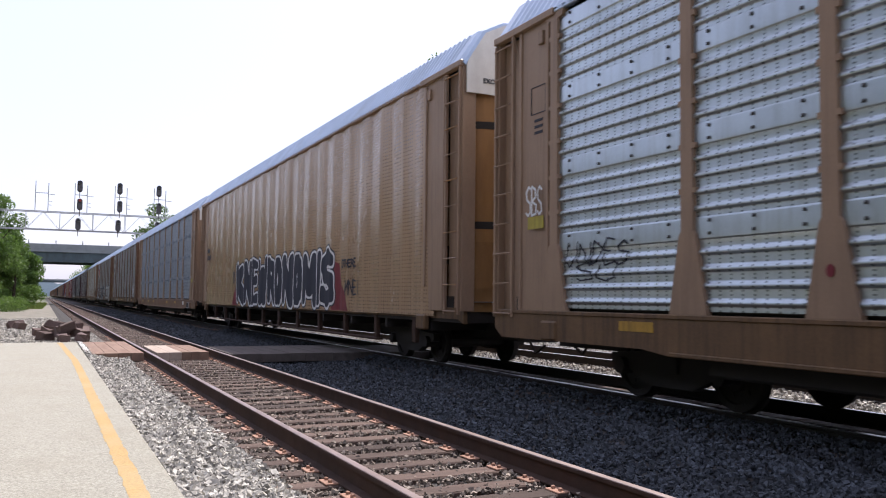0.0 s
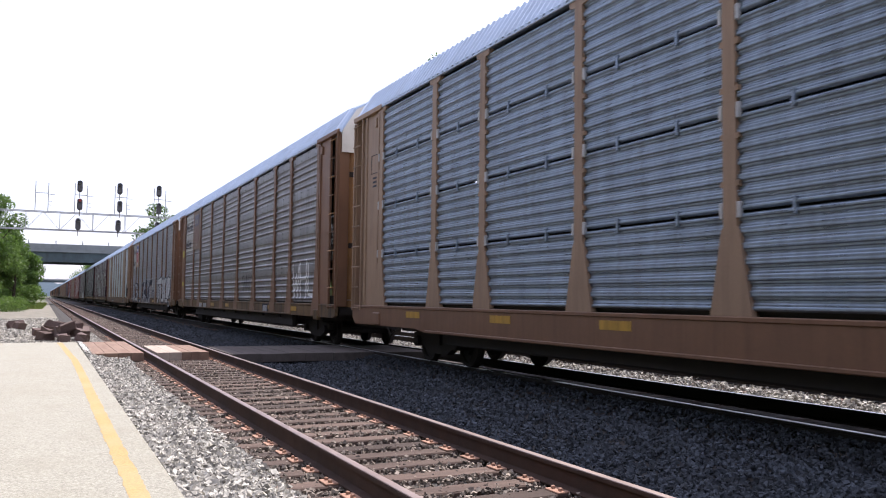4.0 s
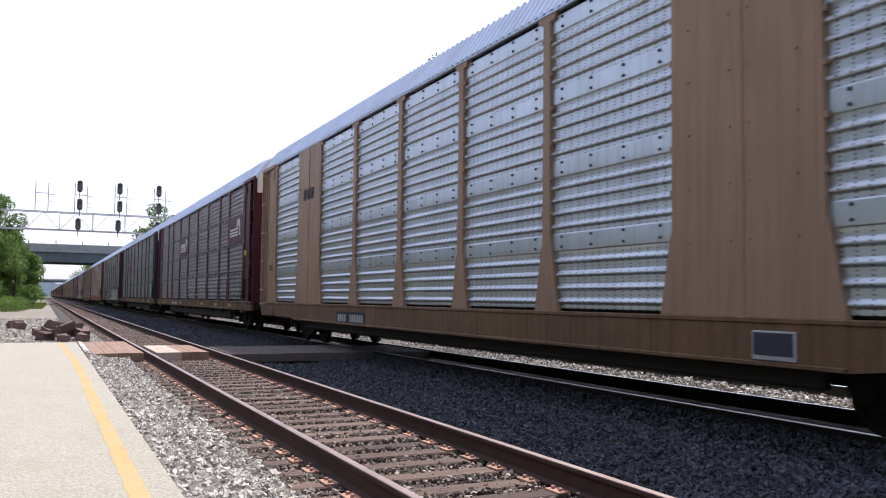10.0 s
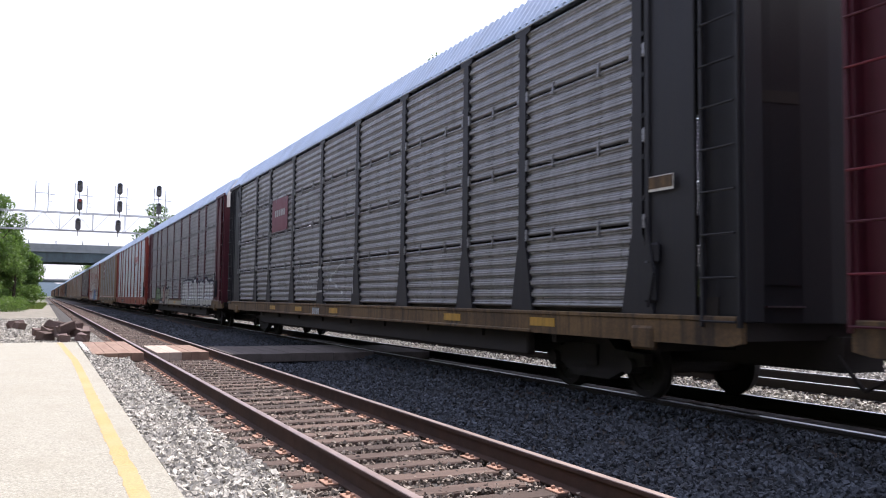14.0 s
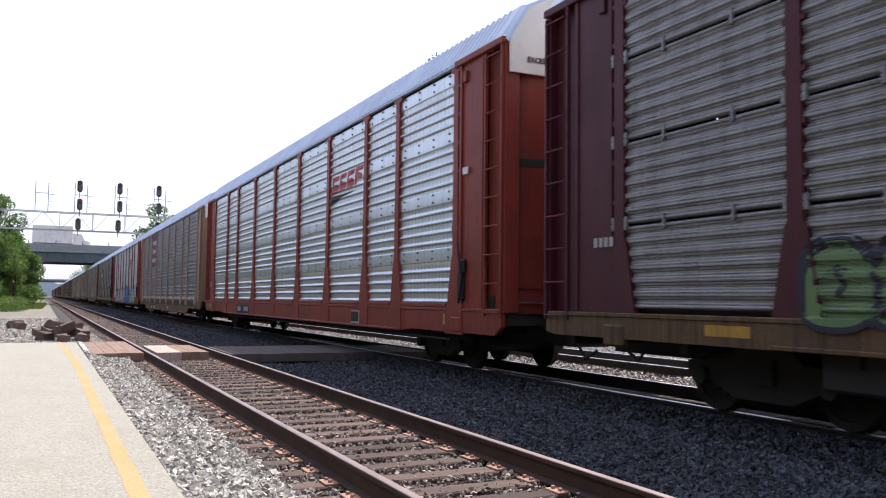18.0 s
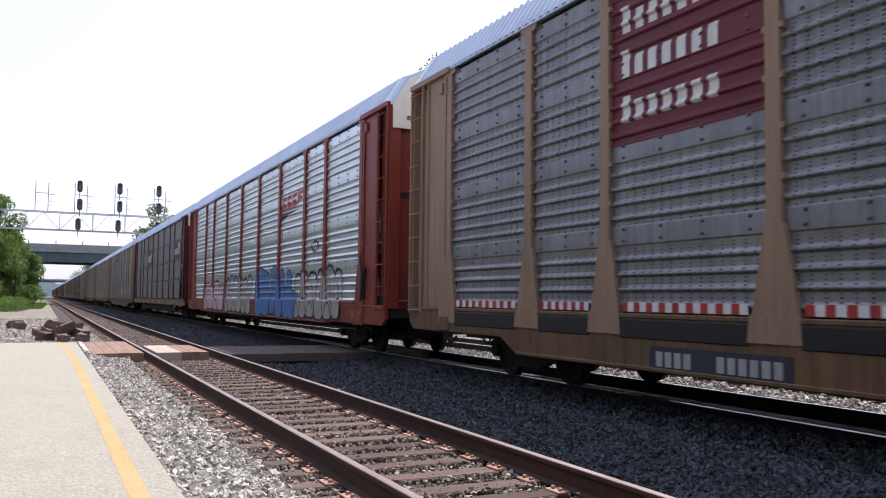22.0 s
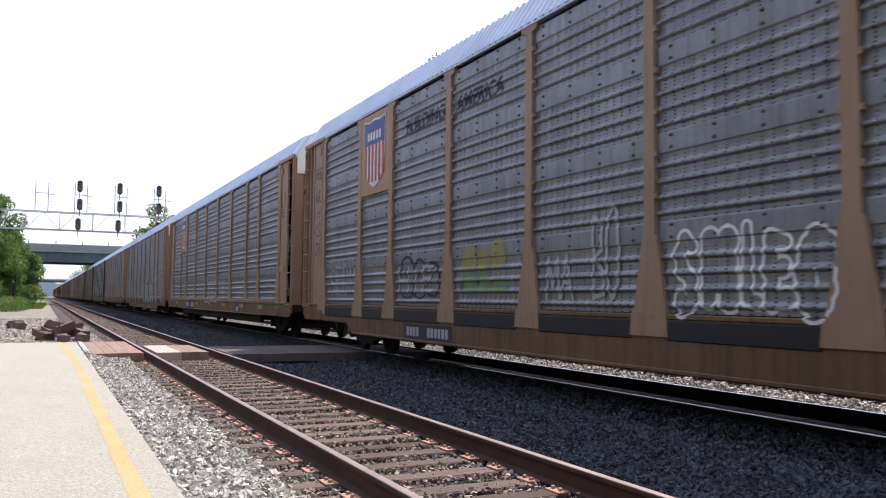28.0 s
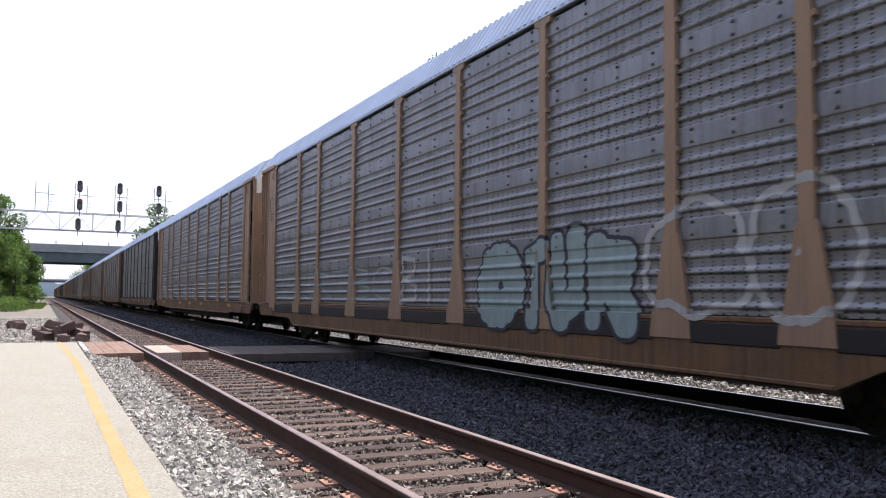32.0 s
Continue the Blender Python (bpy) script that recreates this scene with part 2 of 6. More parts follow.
# Planks beside and under the train: its shade is put into the colour.
PLANK_SHADE = surface("shade_darkened_plank", (0.13, 0.11, 0.10), (0.09, 0.075, 0.07), 2.5, 40, 0.9, 0, 0.3, 0, (0.05, 0.045, 0.04), 0.5, stretch=(3.0, 0.4, 3.0))
PLANK_PALE = surface("sun_bleached_plank", (0.50, 0.42, 0.35), (0.40, 0.32, 0.265), 2.5, 40, 0.9, 0, 0.3, 0, (0.28, 0.2, 0.16), 0.4, stretch=(3.0, 0.4, 3.0))
DARK_TIMBER = surface("old_timber", (0.10, 0.068, 0.06), (0.19, 0.135, 0.12), 4, 40, 0.9, 0, 0.5)
DIRT = surface("dry_dirt", (0.31, 0.28, 0.23), (0.17, 0.155, 0.125), 0.9, 14, 0.95, 0, 0.8, 0, (0.11, 0.105, 0.07), 0.7)
GRASS = surface("grass", (0.17, 0.25, 0.045), (0.25, 0.30, 0.085), 2, 30, 0.9, 0, 0.3, island=0.35)
LEAF = surface("leaf", (0.075, 0.135, 0.03), (0.12, 0.185, 0.05), 1.5, 20, 0.55, 0, 0, 0, (0.03, 0.05, 0.015), 0.3, island=0.5)
# sunlight shines through the leaves
for m in (LEAF,):
    nt = m.node_tree
    through_light = nt.nodes.new("ShaderNodeBsdfTranslucent")
    through_light.inputs[0].default_value = (0.13, 0.22, 0.04, 1)
    blend = nt.nodes.new("ShaderNodeMixShader")
    blend.inputs[0].default_value = 0.4
    nt.links.new(nt.nodes["Principled BSDF"].outputs[0], blend.inputs[1])
    nt.links.new(through_light.outputs[0], blend.inputs[2])
    nt.links.new(blend.outputs[0], nt.nodes["Material Output"].inputs[0])
# Leaf tone for the unseen woods, darker and greyer to dim the reflections.
WOOD_LEAF = surface("reflection_toned_leaf", (0.085, 0.115, 0.055), (0.13, 0.165, 0.085), 1.5, 20, 0.7, 0, 0, 0, (0.05, 0.065, 0.035), 0.3, island=0.4)
BARK = surface("bark", (0.08, 0.06, 0.045), (0.05, 0.038, 0.03), 6, 40, 0.95, 0, 0.5)
GALV = surface("weathered_galvanised_steel", (0.52, 0.52, 0.52), (0.42, 0.42, 0.43), 4, 40, 0.55, 0.3, 0.05)
SIGNAL_BLACK = surface("signal_housing", (0.09, 0.085, 0.085), (0.12, 0.11, 0.11), 4, 40, 0.5, 0, 0.05)
GIRDER = surface("girder_paint", (0.10, 0.13, 0.14), (0.075, 0.10, 0.11), 1, 20, 0.6, 0, 0.05, 0.4)
DECK = surface("bridge_concrete", (0.30, 0.315, 0.315), (0.23, 0.245, 0.25), 0.6, 15, 0.9, 0, 0.2, 0.3, (0.18, 0.17, 0.16))
GROUND = surface("far_ground", (0.15, 0.16, 0.09), (0.10, 0.11, 0.06), 0.3, 12, 0.95, 0, 0.4)
# Distance haze is put into the ridge's colour.
FAR_HILL = surface("haze_tinted_ridge", (0.42, 0.50, 0.58), (0.38, 0.46, 0.54), 0.02, 0.3, 0.95, 0, 0)
GLASS_DARK = surface("dark_glass", (0.02, 0.022, 0.025), (0.03, 0.03, 0.035), 2, 10, 0.12, 0, 0)
BOLT_DARK = surface("grimy_bolt_head", (0.07, 0.07, 0.075), (0.11, 0.107, 0.11), 6, 40, 0.6, 0.3, 0)
FADED_BOARD = surface("weathered_orange_board", (0.20, 0.135, 0.09), (0.15, 0.10, 0.07), 1.2, 30, 0.5, 0, 0.04, 0.4, (0.09, 0.06, 0.045))
FADED_WHITE = surface("weathered_white_marking", (0.27, 0.235, 0.21), (0.20, 0.17, 0.15), 2, 30, 0.5, 0, 0, 0.4)
FADED_RED = surface("weathered_red_marking", (0.21, 0.105, 0.08), (0.17, 0.09, 0.07), 2, 30, 0.5, 0, 0, 0.4)
FADED_BLUE = surface("weathered_blue_marking", (0.13, 0.12, 0.17), (0.10, 0.09, 0.13), 2, 30, 0.5, 0, 0, 0.4)
PALE_PANEL = surface("worn_pale_panel_paint", (0.40, 0.39, 0.36), (0.29, 0.28, 0.26), 1.5, 25, 0.45, 0.3, 0.03, 0.4, (0.15, 0.13, 0.11))
RUBBER = surface("tyre_rubber", (0.02, 0.02, 0.02), (0.03, 0.03, 0.03), 4, 40, 0.85, 0, 0.1)
LENS_RED = bpy.data.materials.new("red_signal_light")
LENS_RED.use_nodes = True
LENS_RED.node_tree.nodes["Principled BSDF"].inputs["Base Color"].default_value = (0.16, 0.012, 0.012, 1)
LENS_RED.node_tree.nodes["Principled BSDF"].inputs["Emission Color"].default_value = (1, 0.06, 0.04, 1)
LENS_RED.node_tree.nodes["Principled BSDF"].inputs["Emission Strength"].default_value = 0.07


# ---------- mesh helpers ----------
class Shape:
    """Gathers faces into one mesh."""

    def __init__(self):
        self.v, self.f = [], []

    def add(self, verts, faces):
        k = len(self.v)
        self.v += [tuple(q) for q in verts]
        self.f += [tuple(i + k for i in q) for q in faces]
        return self

    def box(self, x0, x1, y0, y1, z0, z1, c=0.0):
        if c <= 0:
            vs = [(x, y, z) for x in (x0, x1) for y in (y0, y1) for z in (z0, z1)]
            return self.add(vs, [(0, 1, 3, 2), (4, 6, 7, 5), (0, 4, 5, 1), (2, 3, 7, 6), (0, 2, 6, 4), (1, 5, 7, 3)])
        # chamfered: every corner becomes three points
        vs, ix = [], {}
        for i, (x, sx) in enumerate(((x0, 1), (x1, -1))):
            for j, (y, sy) in enumerate(((y0, 1), (y1, -1))):
                for k, (z, sz) in enumerate(((z0, 1), (z1, -1))):
                    for a, q in enumerate(((x, y + c * sy, z + c * sz), (x + c * sx, y, z + c * sz), (x + c * sx, y + c * sy, z))):
                        ix[i, j, k, a] = len(vs)
                        vs.append(q)
        fs = []
        for s in (0, 1):
            fs.append([ix[s, j, k, 0] for j, k in ((0, 0), (0, 1), (1, 1), (1, 0))])
            fs.append([ix[j, s, k, 1] for j, k in ((0, 0), (1, 0), (1, 1), (0, 1))])
            fs.append([ix[j, k, s, 2] for j, k in ((0, 0), (0, 1), (1, 1), (1, 0))])
        for a in (0, 1):
            for b in (0, 1):
                fs.append([ix[0, a, b, 1], ix[1, a, b, 1], ix[1, a, b, 2], ix[0, a, b, 2]])
                fs.append([ix[a, 0, b, 0], ix[a, 1, b, 0], ix[a, 1, b, 2], ix[a, 0, b, 2]])
                fs.append([ix[a, b, 0, 0], ix[a, b, 1, 0], ix[a, b, 1, 1], ix[a, b, 0, 1]])
        for i in (0, 1):
            for j in (0, 1):
                for k in (0, 1):
                    fs.append([ix[i, j, k, a] for a in (0, 1, 2)])
        return self.add(vs, fs)

    def prism(self, outline, a0, a1, axis=0):
        """outline: points of a closed shape in the two other axes, stretched from a0 to a1."""
        def put(a, q):
            r = list(q)
            r.insert(axis, a)
            return r
        n = len(outline)
        vs = [put(a0, q) for q in outline] + [put(a1, q) for q in outline]
        fs = [tuple(range(n)), tuple(range(2 * n - 1, n - 1, -1))]
        fs += [(i, (i + 1) % n, n + (i + 1) % n, n + i) for i in range(n)]
        return self.add(vs, fs)

    def tube(self, a, b, r, n=6, r2=None):
        a, b = Vector(a), Vector(b)
        d = (b - a).normalized()
        u = d.orthogonal().normalized()
        w = d.cross(u)
        r2 = r if r2 is None else r2
        vs = [a + (u * math.cos(6.2832 * i / n) + w * math.sin(6.2832 * i / n)) * r for i in range(n)]
        vs += [b + (u * math.cos(6.2832 * i / n) + w * math.sin(6.2832 * i / n)) * r2 for i in range(n)]
        fs = [(i, (i + 1) % n, n + (i + 1) % n, n + i) for i in range(n)]
        return self.add(vs, fs + [tuple(range(n - 1, -1, -1)), tuple(range(n, 2 * n))])

    def sheet(self, rows):
        """rows of points, joined into a grid."""
        n = len(rows[0])
        vs = [q for r in rows for q in r]
        fs = [(i * n + j, i * n + j + 1, (i + 1) * n + j + 1, (i + 1) * n + j) for i in range(len(rows) - 1) for j in range(n - 1)]
        return self.add(vs, fs)

    def mesh(self, name, smooth=False):
        me = bpy.data.meshes.new(name)
        me.from_pydata(self.v, [], self.f)
        bm = bmesh.new()
        bm.from_mesh(me)
        bmesh.ops.recalc_face_normals(bm, faces=bm.faces)
        bm.to_mesh(me)
        bm.free()
        if smooth:
            me.shade_smooth()
        me.materials.append(None)
        return me


def part(name, me, material, parent=None, label="", at=(0, 0, 0), turn=0.0):
    if isinstance(me, Shape):
        me = me.mesh(name)
    ob = new(name, me)
    if not me.materials:
        me.materials.append(None)
    ob.material_slots[0].link = "OBJECT"
    ob.material_slots[0].material = material
    ob.location = at
    if turn:
        ob.rotation_euler = (0, 0, turn)
    ob.parent = parent
    if label:
        ob["label"] = label
    return ob


# ---------- the ground and the tracks ----------
X1, X2, X3 = 2.947, 8.049, 11.9        # centre lines of the three tracks
GAUGE = 1.505
END = 24.65                             # far end of the platform

g = Shape()
g.sheet([[(x, y, -0.36) for x in (-3000, -60, -6, 40, 3000)] for y in (-3000, -60, 200, 3000)])
tagged(part("ground", g, GROUND), "dry summer ground with thin grass", "ground", kind="structure")

b = Shape()
b.sheet([[(x, y, z) for x, z in ((0.80, -0.30), (1.2, -0.235), (4.6, -0.235), (5.2, -0.27), (6.2, -0.235), (9.9, -0.235), (10.4, -0.25), (13.9, -0.25), (20.4, -0.345))] for y in (-40, 0, 30, 600)])
tagged(part("ballast_bed", b, BALLAST_BED), "bed of grey crushed stone under the tracks", "ballast", kind="structure")

d = Shape()
rows = []
rnd = random.Random(4)
DIRT_X = (-9.0, -8.9, -7, -4.5, -2.6, -1.2, 0.0, 0.9)
for i in range(31):
    y = END + 0.02 + i * 6.0
    rows.append([(x, y, -0.12 - 0.1 * min(1, i / 6) + rnd.uniform(-0.05, 0.05) + (0.5 if x < -9 else 0) * min(1, i / 8)) for x in DIRT_X])
d.sheet(rows)
DIRT_Z = np.array([[q[2] for q in row] for row in rows])
tagged(part("dirt_path", d, DIRT), "dry pale dirt strip beyond the platform", "dirt", kind="structure")


def rail_mesh(y0, y1):
    s = Shape()
    out = [(-0.076, -0.184), (0.076, -0.184), (0.076, -0.172), (0.012, -0.155), (0.012, -0.045), (0.036, -0.036), (0.036, -0.006), (-0.036, -0.006), (-0.036, -0.036), (-0.012, -0.045), (-0.012, -0.155), (-0.076, -0.172)]
    n = len(out)
    vs = [(x, y0, z) for x, z in out] + [(x, y1, z) for x, z in out]
    return s.add(vs, [(i, (i + 1) % n, n + (i + 1) % n, n + i) for i in range(n)] + [tuple(range(n)), tuple(range(2 * n - 1, n - 1, -1))]).mesh("rail")


RAIL = rail_mesh(-40, 600)
cap = Shape()
cap.sheet([[(x, y, z) for x, z in ((-0.0362, -0.012), (-0.030, -0.001), (0.0, 0.0), (0.030, -0.001), (0.0362, -0.012))] for y in (-40, 600)])
CAP = cap.mesh("rail_head")
TIE = Shape().box(-1.3, 1.3, -0.115, 0.115, -0.36, -0.186, 0.012).mesh("tie")
tp = Shape().box(-0.18, 0.18, -0.095, 0.095, -0.187, -0.172, 0.004)
for sx in (-0.13, 0.13):
    for sy in (-0.05, 0.05):
        tp.box(sx - 0.014, sx + 0.014, sy - 0.014, sy + 0.014, -0.173, -0.150, 0.004)
PLATE = tp.mesh("tie_plate")
rnd = random.Random(11)
for n, (xc, what) in enumerate(((X1, "near main track with rust-brown rails and worn ties"), (X2, "middle track under the passing train"), (X3, "far track behind the train"))):
    track = tagged(new("railway_track"), what, "railway track", kind="structure")
    for sx in (-1, 1):
        # Rails of the other tracks are near-black: the train's shade, as colour.
        r = part("rail", RAIL, RUST if n == 0 else UNDER, track, "rust-brown steel rail" if n == 0 else "steel rail darkened as if in the train's shade", (xc + sx * GAUGE / 2, 0, 0))
        part("rail_head", CAP, STEEL if n else DULL_HEAD, r, "polished steel running surface" if n else "dull brownish steel running surface")
    far = Shape()
    y = 1.05
    k = 0
    while y < 330:
        dy, tilt = rnd.uniform(-0.045, 0.045), rnd.uniform(-0.02, 0.02)
        if (n == 0 and y < 62) or (n > 0 and 3 < y < 30):
            part("tie", TIE, TIE_WOOD, track, "", (xc + rnd.uniform(-0.05, 0.05), y + dy, rnd.uniform(-0.006, 0.004) - (0.05 if n else 0.0)), tilt)
            if n == 0 and y < 32:
                for sx in (-1, 1):
                    part("tie_plate", PLATE, RUST_BRIGHT, track, "", (xc + sx * GAUGE / 2, y + dy, 0))
        elif y > 3:
            far.box(xc - 1.3, xc + 1.3, y - 0.115, y + 0.115, -0.30, -0.186)
        y += 0.48
        k += 1
    for k in range(1, 80):
        far.box(xc - 1.3, xc + 1.3, 1.05 - 0.48 * k - 0.115, 1.05 - 0.48 * k + 0.115, -0.30, -0.186)
    tagged(part("distant_ties", far, TIE_WOOD, track), kind="stuff")

# ---------- platform and crossing ----------
pl = Shape()
pl.box(-4.6, 0.86, -12, END, -0.5, 0.0, 0.02)
platform = tagged(part("platform", pl, CONCRETE), "worn pale concrete station platform with a yellow line", "platform", kind="structure")
yl = Shape()
rnd = random.Random(3)
rows = []
for i in range(360):
    y = -6 + i * 0.085
    drift = 0.012 * math.exp(-((y - 14.5) / 2.6) ** 2) - 0.13 * max(0.0, (y - 18.0) / 5.5)
    rows.append([(0.532 + drift + rnd.uniform(-0.012, 0.008), y, 0.002), (0.652 + drift + rnd.uniform(-0.008, 0.012), y, 0.002)])
yl.sheet(rows)
part("yellow_line", yl, LINE_PAINT, platform, "worn yellow safety line")

crossing = tagged(new("track_crossing"), "reddish plank walkway laid level across the tracks", "crossing", kind="structure")
rnd = random.Random(8)


def planks(x0, x1, y0, y1, n, top, wood=PLANK):
    w = (x1 - x0) / n
    for i in range(n):
        s = Shape().box(x0 + i * w + 0.001, x0 + (i + 1) * w - 0.001, y0 + rnd.uniform(-0.03, 0.03), y1 + rnd.uniform(-0.03, 0.03), top - 0.19, top + rnd.uniform(-0.006, 0.003), 0.006)
        part("plank", s, wood, crossing)


planks(1.0, 2.06, 19.6, 24.6, 4, 0.012)
planks(2.35, 2.90, 19.8, 22.7, 2, 0.0, PLANK_PALE)
planks(2.90, 3.50, 19.8, 22.7, 3, 0.0)
planks(3.80, 7.15, 18.7, 21.8, 10, 0.0, PLANK_SHADE)
planks(7.46, 8.62, 18.7, 21.6, 5, -0.01, PLANK_SHADE)
part("edge_board", Shape().box(0.88, 0.99, 20.2, 24.6, -0.2, 0.02, 0.012), WHITE, crossing, "white-painted edge board")

# broken timbers heaped beyond the platform
rnd = random.Random(21)
heap = [(-1.0, 39.5, 0.02, 20, 0.8), (-0.8, 37.2, 0.02, 70, 0.6), (0.55, 26.6, 0.0, 86, 1.25), (1.1, 26.8, 0.0, 95, 0.7), (0.1, 27.6, 0.03, 50, 0.75), (0.5, 27.5, 0.12, 110, 0.7), (1.05, 27.6, 0.12, 70, 0.75), (0.75, 28.4, 0.1, 15, 0.9), (0.2, 28.8, 0.12, 130, 0.7), (0.65, 27.3, 0.3, 35, 0.55), (0.35, 28.3, 0.32, 160, 0.6), (0.95, 28.2, 0.3, 100, 0.6), (0.55, 29.3, 0.25, 60, 0.6), (0.0, 30.2, 0.05, 25, 0.7), (1.25, 29.2, 0.08, 80, 0.7), (0.4, 30.5, 0.1, 140, 0.7), (0.85, 31.2, 0.08, 10, 0.7)]
for x, y, z, turn, size in heap:
    s = Shape()
    w = rnd.uniform(0.10, 0.17)
    size *= 0.85
    s.box(-size / 2, size / 2, -w, w, -0.11, 0.14, 0.03)
    s.v = [(a + rnd.uniform(-0.04, 0.04), c + rnd.uniform(-0.04, 0.04), e + rnd.uniform(-0.035, 0.035)) for a, c, e in s.v]
    ob = part("broken_timber", s, DARK_TIMBER)
    ob.matrix_basis = pose(x, y, z, rnd.uniform(-20, 20), rnd.uniform(-24, 24), turn + rnd.uniform(-15, 15))
    tagged(ob, "dark broken timber block in a heap on gravel", "timber", "heap of broken timbers")


# ---------- ballast stones ----------
def stones(name, n, area, size, height, seed, label, material=None):
    """area: x0, x1, y0, y1; more of them close by."""
    r = np.random.RandomState(seed)
    x0, x1, y0, y1 = area
    base = np.array([(-1, -1, -1), (1, -1, -1), (1, 1, -1), (-1, 1, -1), (-1, -1, 1), (1, -1, 1), (1, 1, 1), (-1, 1, 1)], float)
    quad = np.array([(0, 3, 2, 1), (4, 5, 6, 7), (0, 1, 5, 4), (1, 2, 6, 5), (2, 3, 7, 6), (3, 0, 4, 7)])
    x = r.uniform(x0, x1, n)
    y = y0 + (y1 - y0) * r.uniform(0, 1, n) ** 1.45
    z = height(x, y) + r.uniform(-0.012, 0.018, n)
    s = size * r.uniform(0.55, 1.35, (n, 1, 1))
    v = base[None] * (0.62 + 0.38 * r.uniform(-1, 1, (n, 8, 3))) * s * r.uniform(0.6, 1.2, (n, 1, 3))
    a = r.normal(size=(n, 4))
    a /= np.linalg.norm(a, axis=1, keepdims=True)
    w, i, j, k = a.T
    m = np.stack([np.stack([1 - 2 * (j * j + k * k), 2 * (i * j - k * w), 2 * (i * k + j * w)], -1), np.stack([2 * (i * j + k * w), 1 - 2 * (i * i + k * k), 2 * (j * k - i * w)], -1), np.stack([2 * (i * k - j * w), 2 * (j * k + i * w), 1 - 2 * (i * i + j * j)], -1)], 1)
    v = np.einsum("nij,nkj->nki", m, v) + np.stack([x, y, z], -1)[:, None]
    f = (quad[None] + 8 * np.arange(n)[:, None, None]).reshape(-1, 4)
    me = bpy.data.meshes.new(name)
    me.from_pydata(v.reshape(-1, 3), [], f)
    me.materials.append(None)
    return tagged(part(name, me, material or STONE), label, "ballast", kind="stuff")


stones("shoulder_ballast", 26000, (0.89, 1.76, 3.4, 45), 0.0285, lambda x, y: -0.20 + 0.10 * np.clip((1.35 - x) / 0.4, 0, 1) + 0.09 * np.clip((y - 17.6) / 2.0, 0, 1) * (y < 24.6), 1, "loose grey crushed stone beside the near track")
stones("track_ballast", 24000, (2.24, 3.66, 4.0, 62), 0.020, lambda x, y: -0.203 - 0.014 * (np.abs((y - 1.05) / 0.48 % 1 - 0.5) > 0.27), 2, "small dusty brown stones lying between the ties", TIE_STONE)
stones("tie_end_ballast", 9000, (1.66, 2.16, 3.8, 40), 0.021, lambda x, y: -0.205 - 0.012 * (np.abs((y - 1.05) / 0.48 % 1 - 0.5) > 0.27), 6, "small dusty brown stones between the tie ends", TIE_STONE)
stones("middle_ballast", 40000, (3.78, 7.25, 4.4, 36), 0.024, lambda x, y: -0.215 - 0.03 * np.exp(-((x - 5.2) / 0.6) ** 2) + 0.13 * np.clip((x - 6.55) / 0.5, 0, 1), 3, "crushed stone between two tracks, coloured for the train's shade", SHADE_STONE)
stones("distant_ballast", 9000, (3.78, 7.25, 32, 120), 0.045, lambda x, y: -0.22 + 0 * x, 7, "crushed stone between two tracks, coloured for the train's shade", SHADE_STONE)
stones("far_ballast", 42000, (8.95, 18.5, 6, 60), 0.034, lambda x, y: -0.19 + 0 * x, 4, "sunlit grey crushed stone behind the train")


def dirt_height(x, y):
    k = (y - END - 0.02) / 6.0
    low = np.clip(np.floor(k).astype(int), 0, 29)
    at = np.array([[np.interp(u, DIRT_X, DIRT_Z[i]), np.interp(u, DIRT_X, DIRT_Z[i + 1])] for u, i in zip(x, low)])
    return at[:, 0] + (at[:, 1] - at[:, 0]) * (k - low)


stones("gravel", 9000, (-4.6, 0.89, END + 0.1, END + 34), 0.034, dirt_height, 5, "loose gravel strewn over the dirt beyond the platform")


# ---------- signal bridge over the tracks ----------
GY = 75.0
gantry = tagged(new("signal_bridge"), "steel lattice signal bridge spanning the tracks", "signal bridge")
gantry.location = (0, GY, 0)
for z, name in ((8.05, "top_chord"), (6.60, "bottom_chord")):
    for y in (-0.5, 0.5):
        part(name, Shape().box(-9, 18.5, y - 0.035, y + 0.035, z - 0.035, z + 0.035), GALV, gantry)
for i in range(12):
    x = -9 + i * 2.5
    for y in (-0.5, 0.5):
        part("web_post", Shape().tube((x, y, 6.60), (x, y, 8.05), 0.022, 5), GALV, gantry)
        part("web_brace", Shape().tube((x, y, 6.60), (x + 1.25, y, 8.05), 0.014, 4), GALV, gantry)
        part("web_brace", Shape().tube((x + 1.25, y, 8.05), (x + 2.5, y, 6.60), 0.014, 4), GALV, gantry)
    part("floor_brace", Shape().tube((x, -0.5, 6.60), (x + 2.5, 0.5, 6.60), 0.012, 4), GALV, gantry)
for x in (-9, 18.5):
    s = Shape()
    for y in (-0.6, 0.6):
        s.tube((x, y, -0.4), (x, y * 0.8, 8.3), 0.09, 8)
        for k in range(5):
            s.tube((x, y, 0.2 + 1.5 * k), (x, -y, 1.7 + 1.5 * k), 0.03, 5)
    part("gantry_leg", s, GALV, gantry)
hd = Shape()
hd.prism([(0.21 * math.cos(a), (0.28 if math.sin(a) > 0 else -0.28) + 0.21 * math.sin(a)) for a in [6.2832 * i / 20 for i in range(20)]], 0.0, 0.05, 1)
for z in (0.27, -0.27):
    hd.tube((0, -0.32, z + 0.02), (0, 0, z), 0.13, 12)
hd.tube((0, 0.1, -0.4), (0, 0.1, -0.95), 0.03, 6)
HEAD = hd.mesh("signal_head")
lens = Shape().tube((0, -0.05, 0), (0, -0.02, 0), 0.11, 12).mesh("lens")
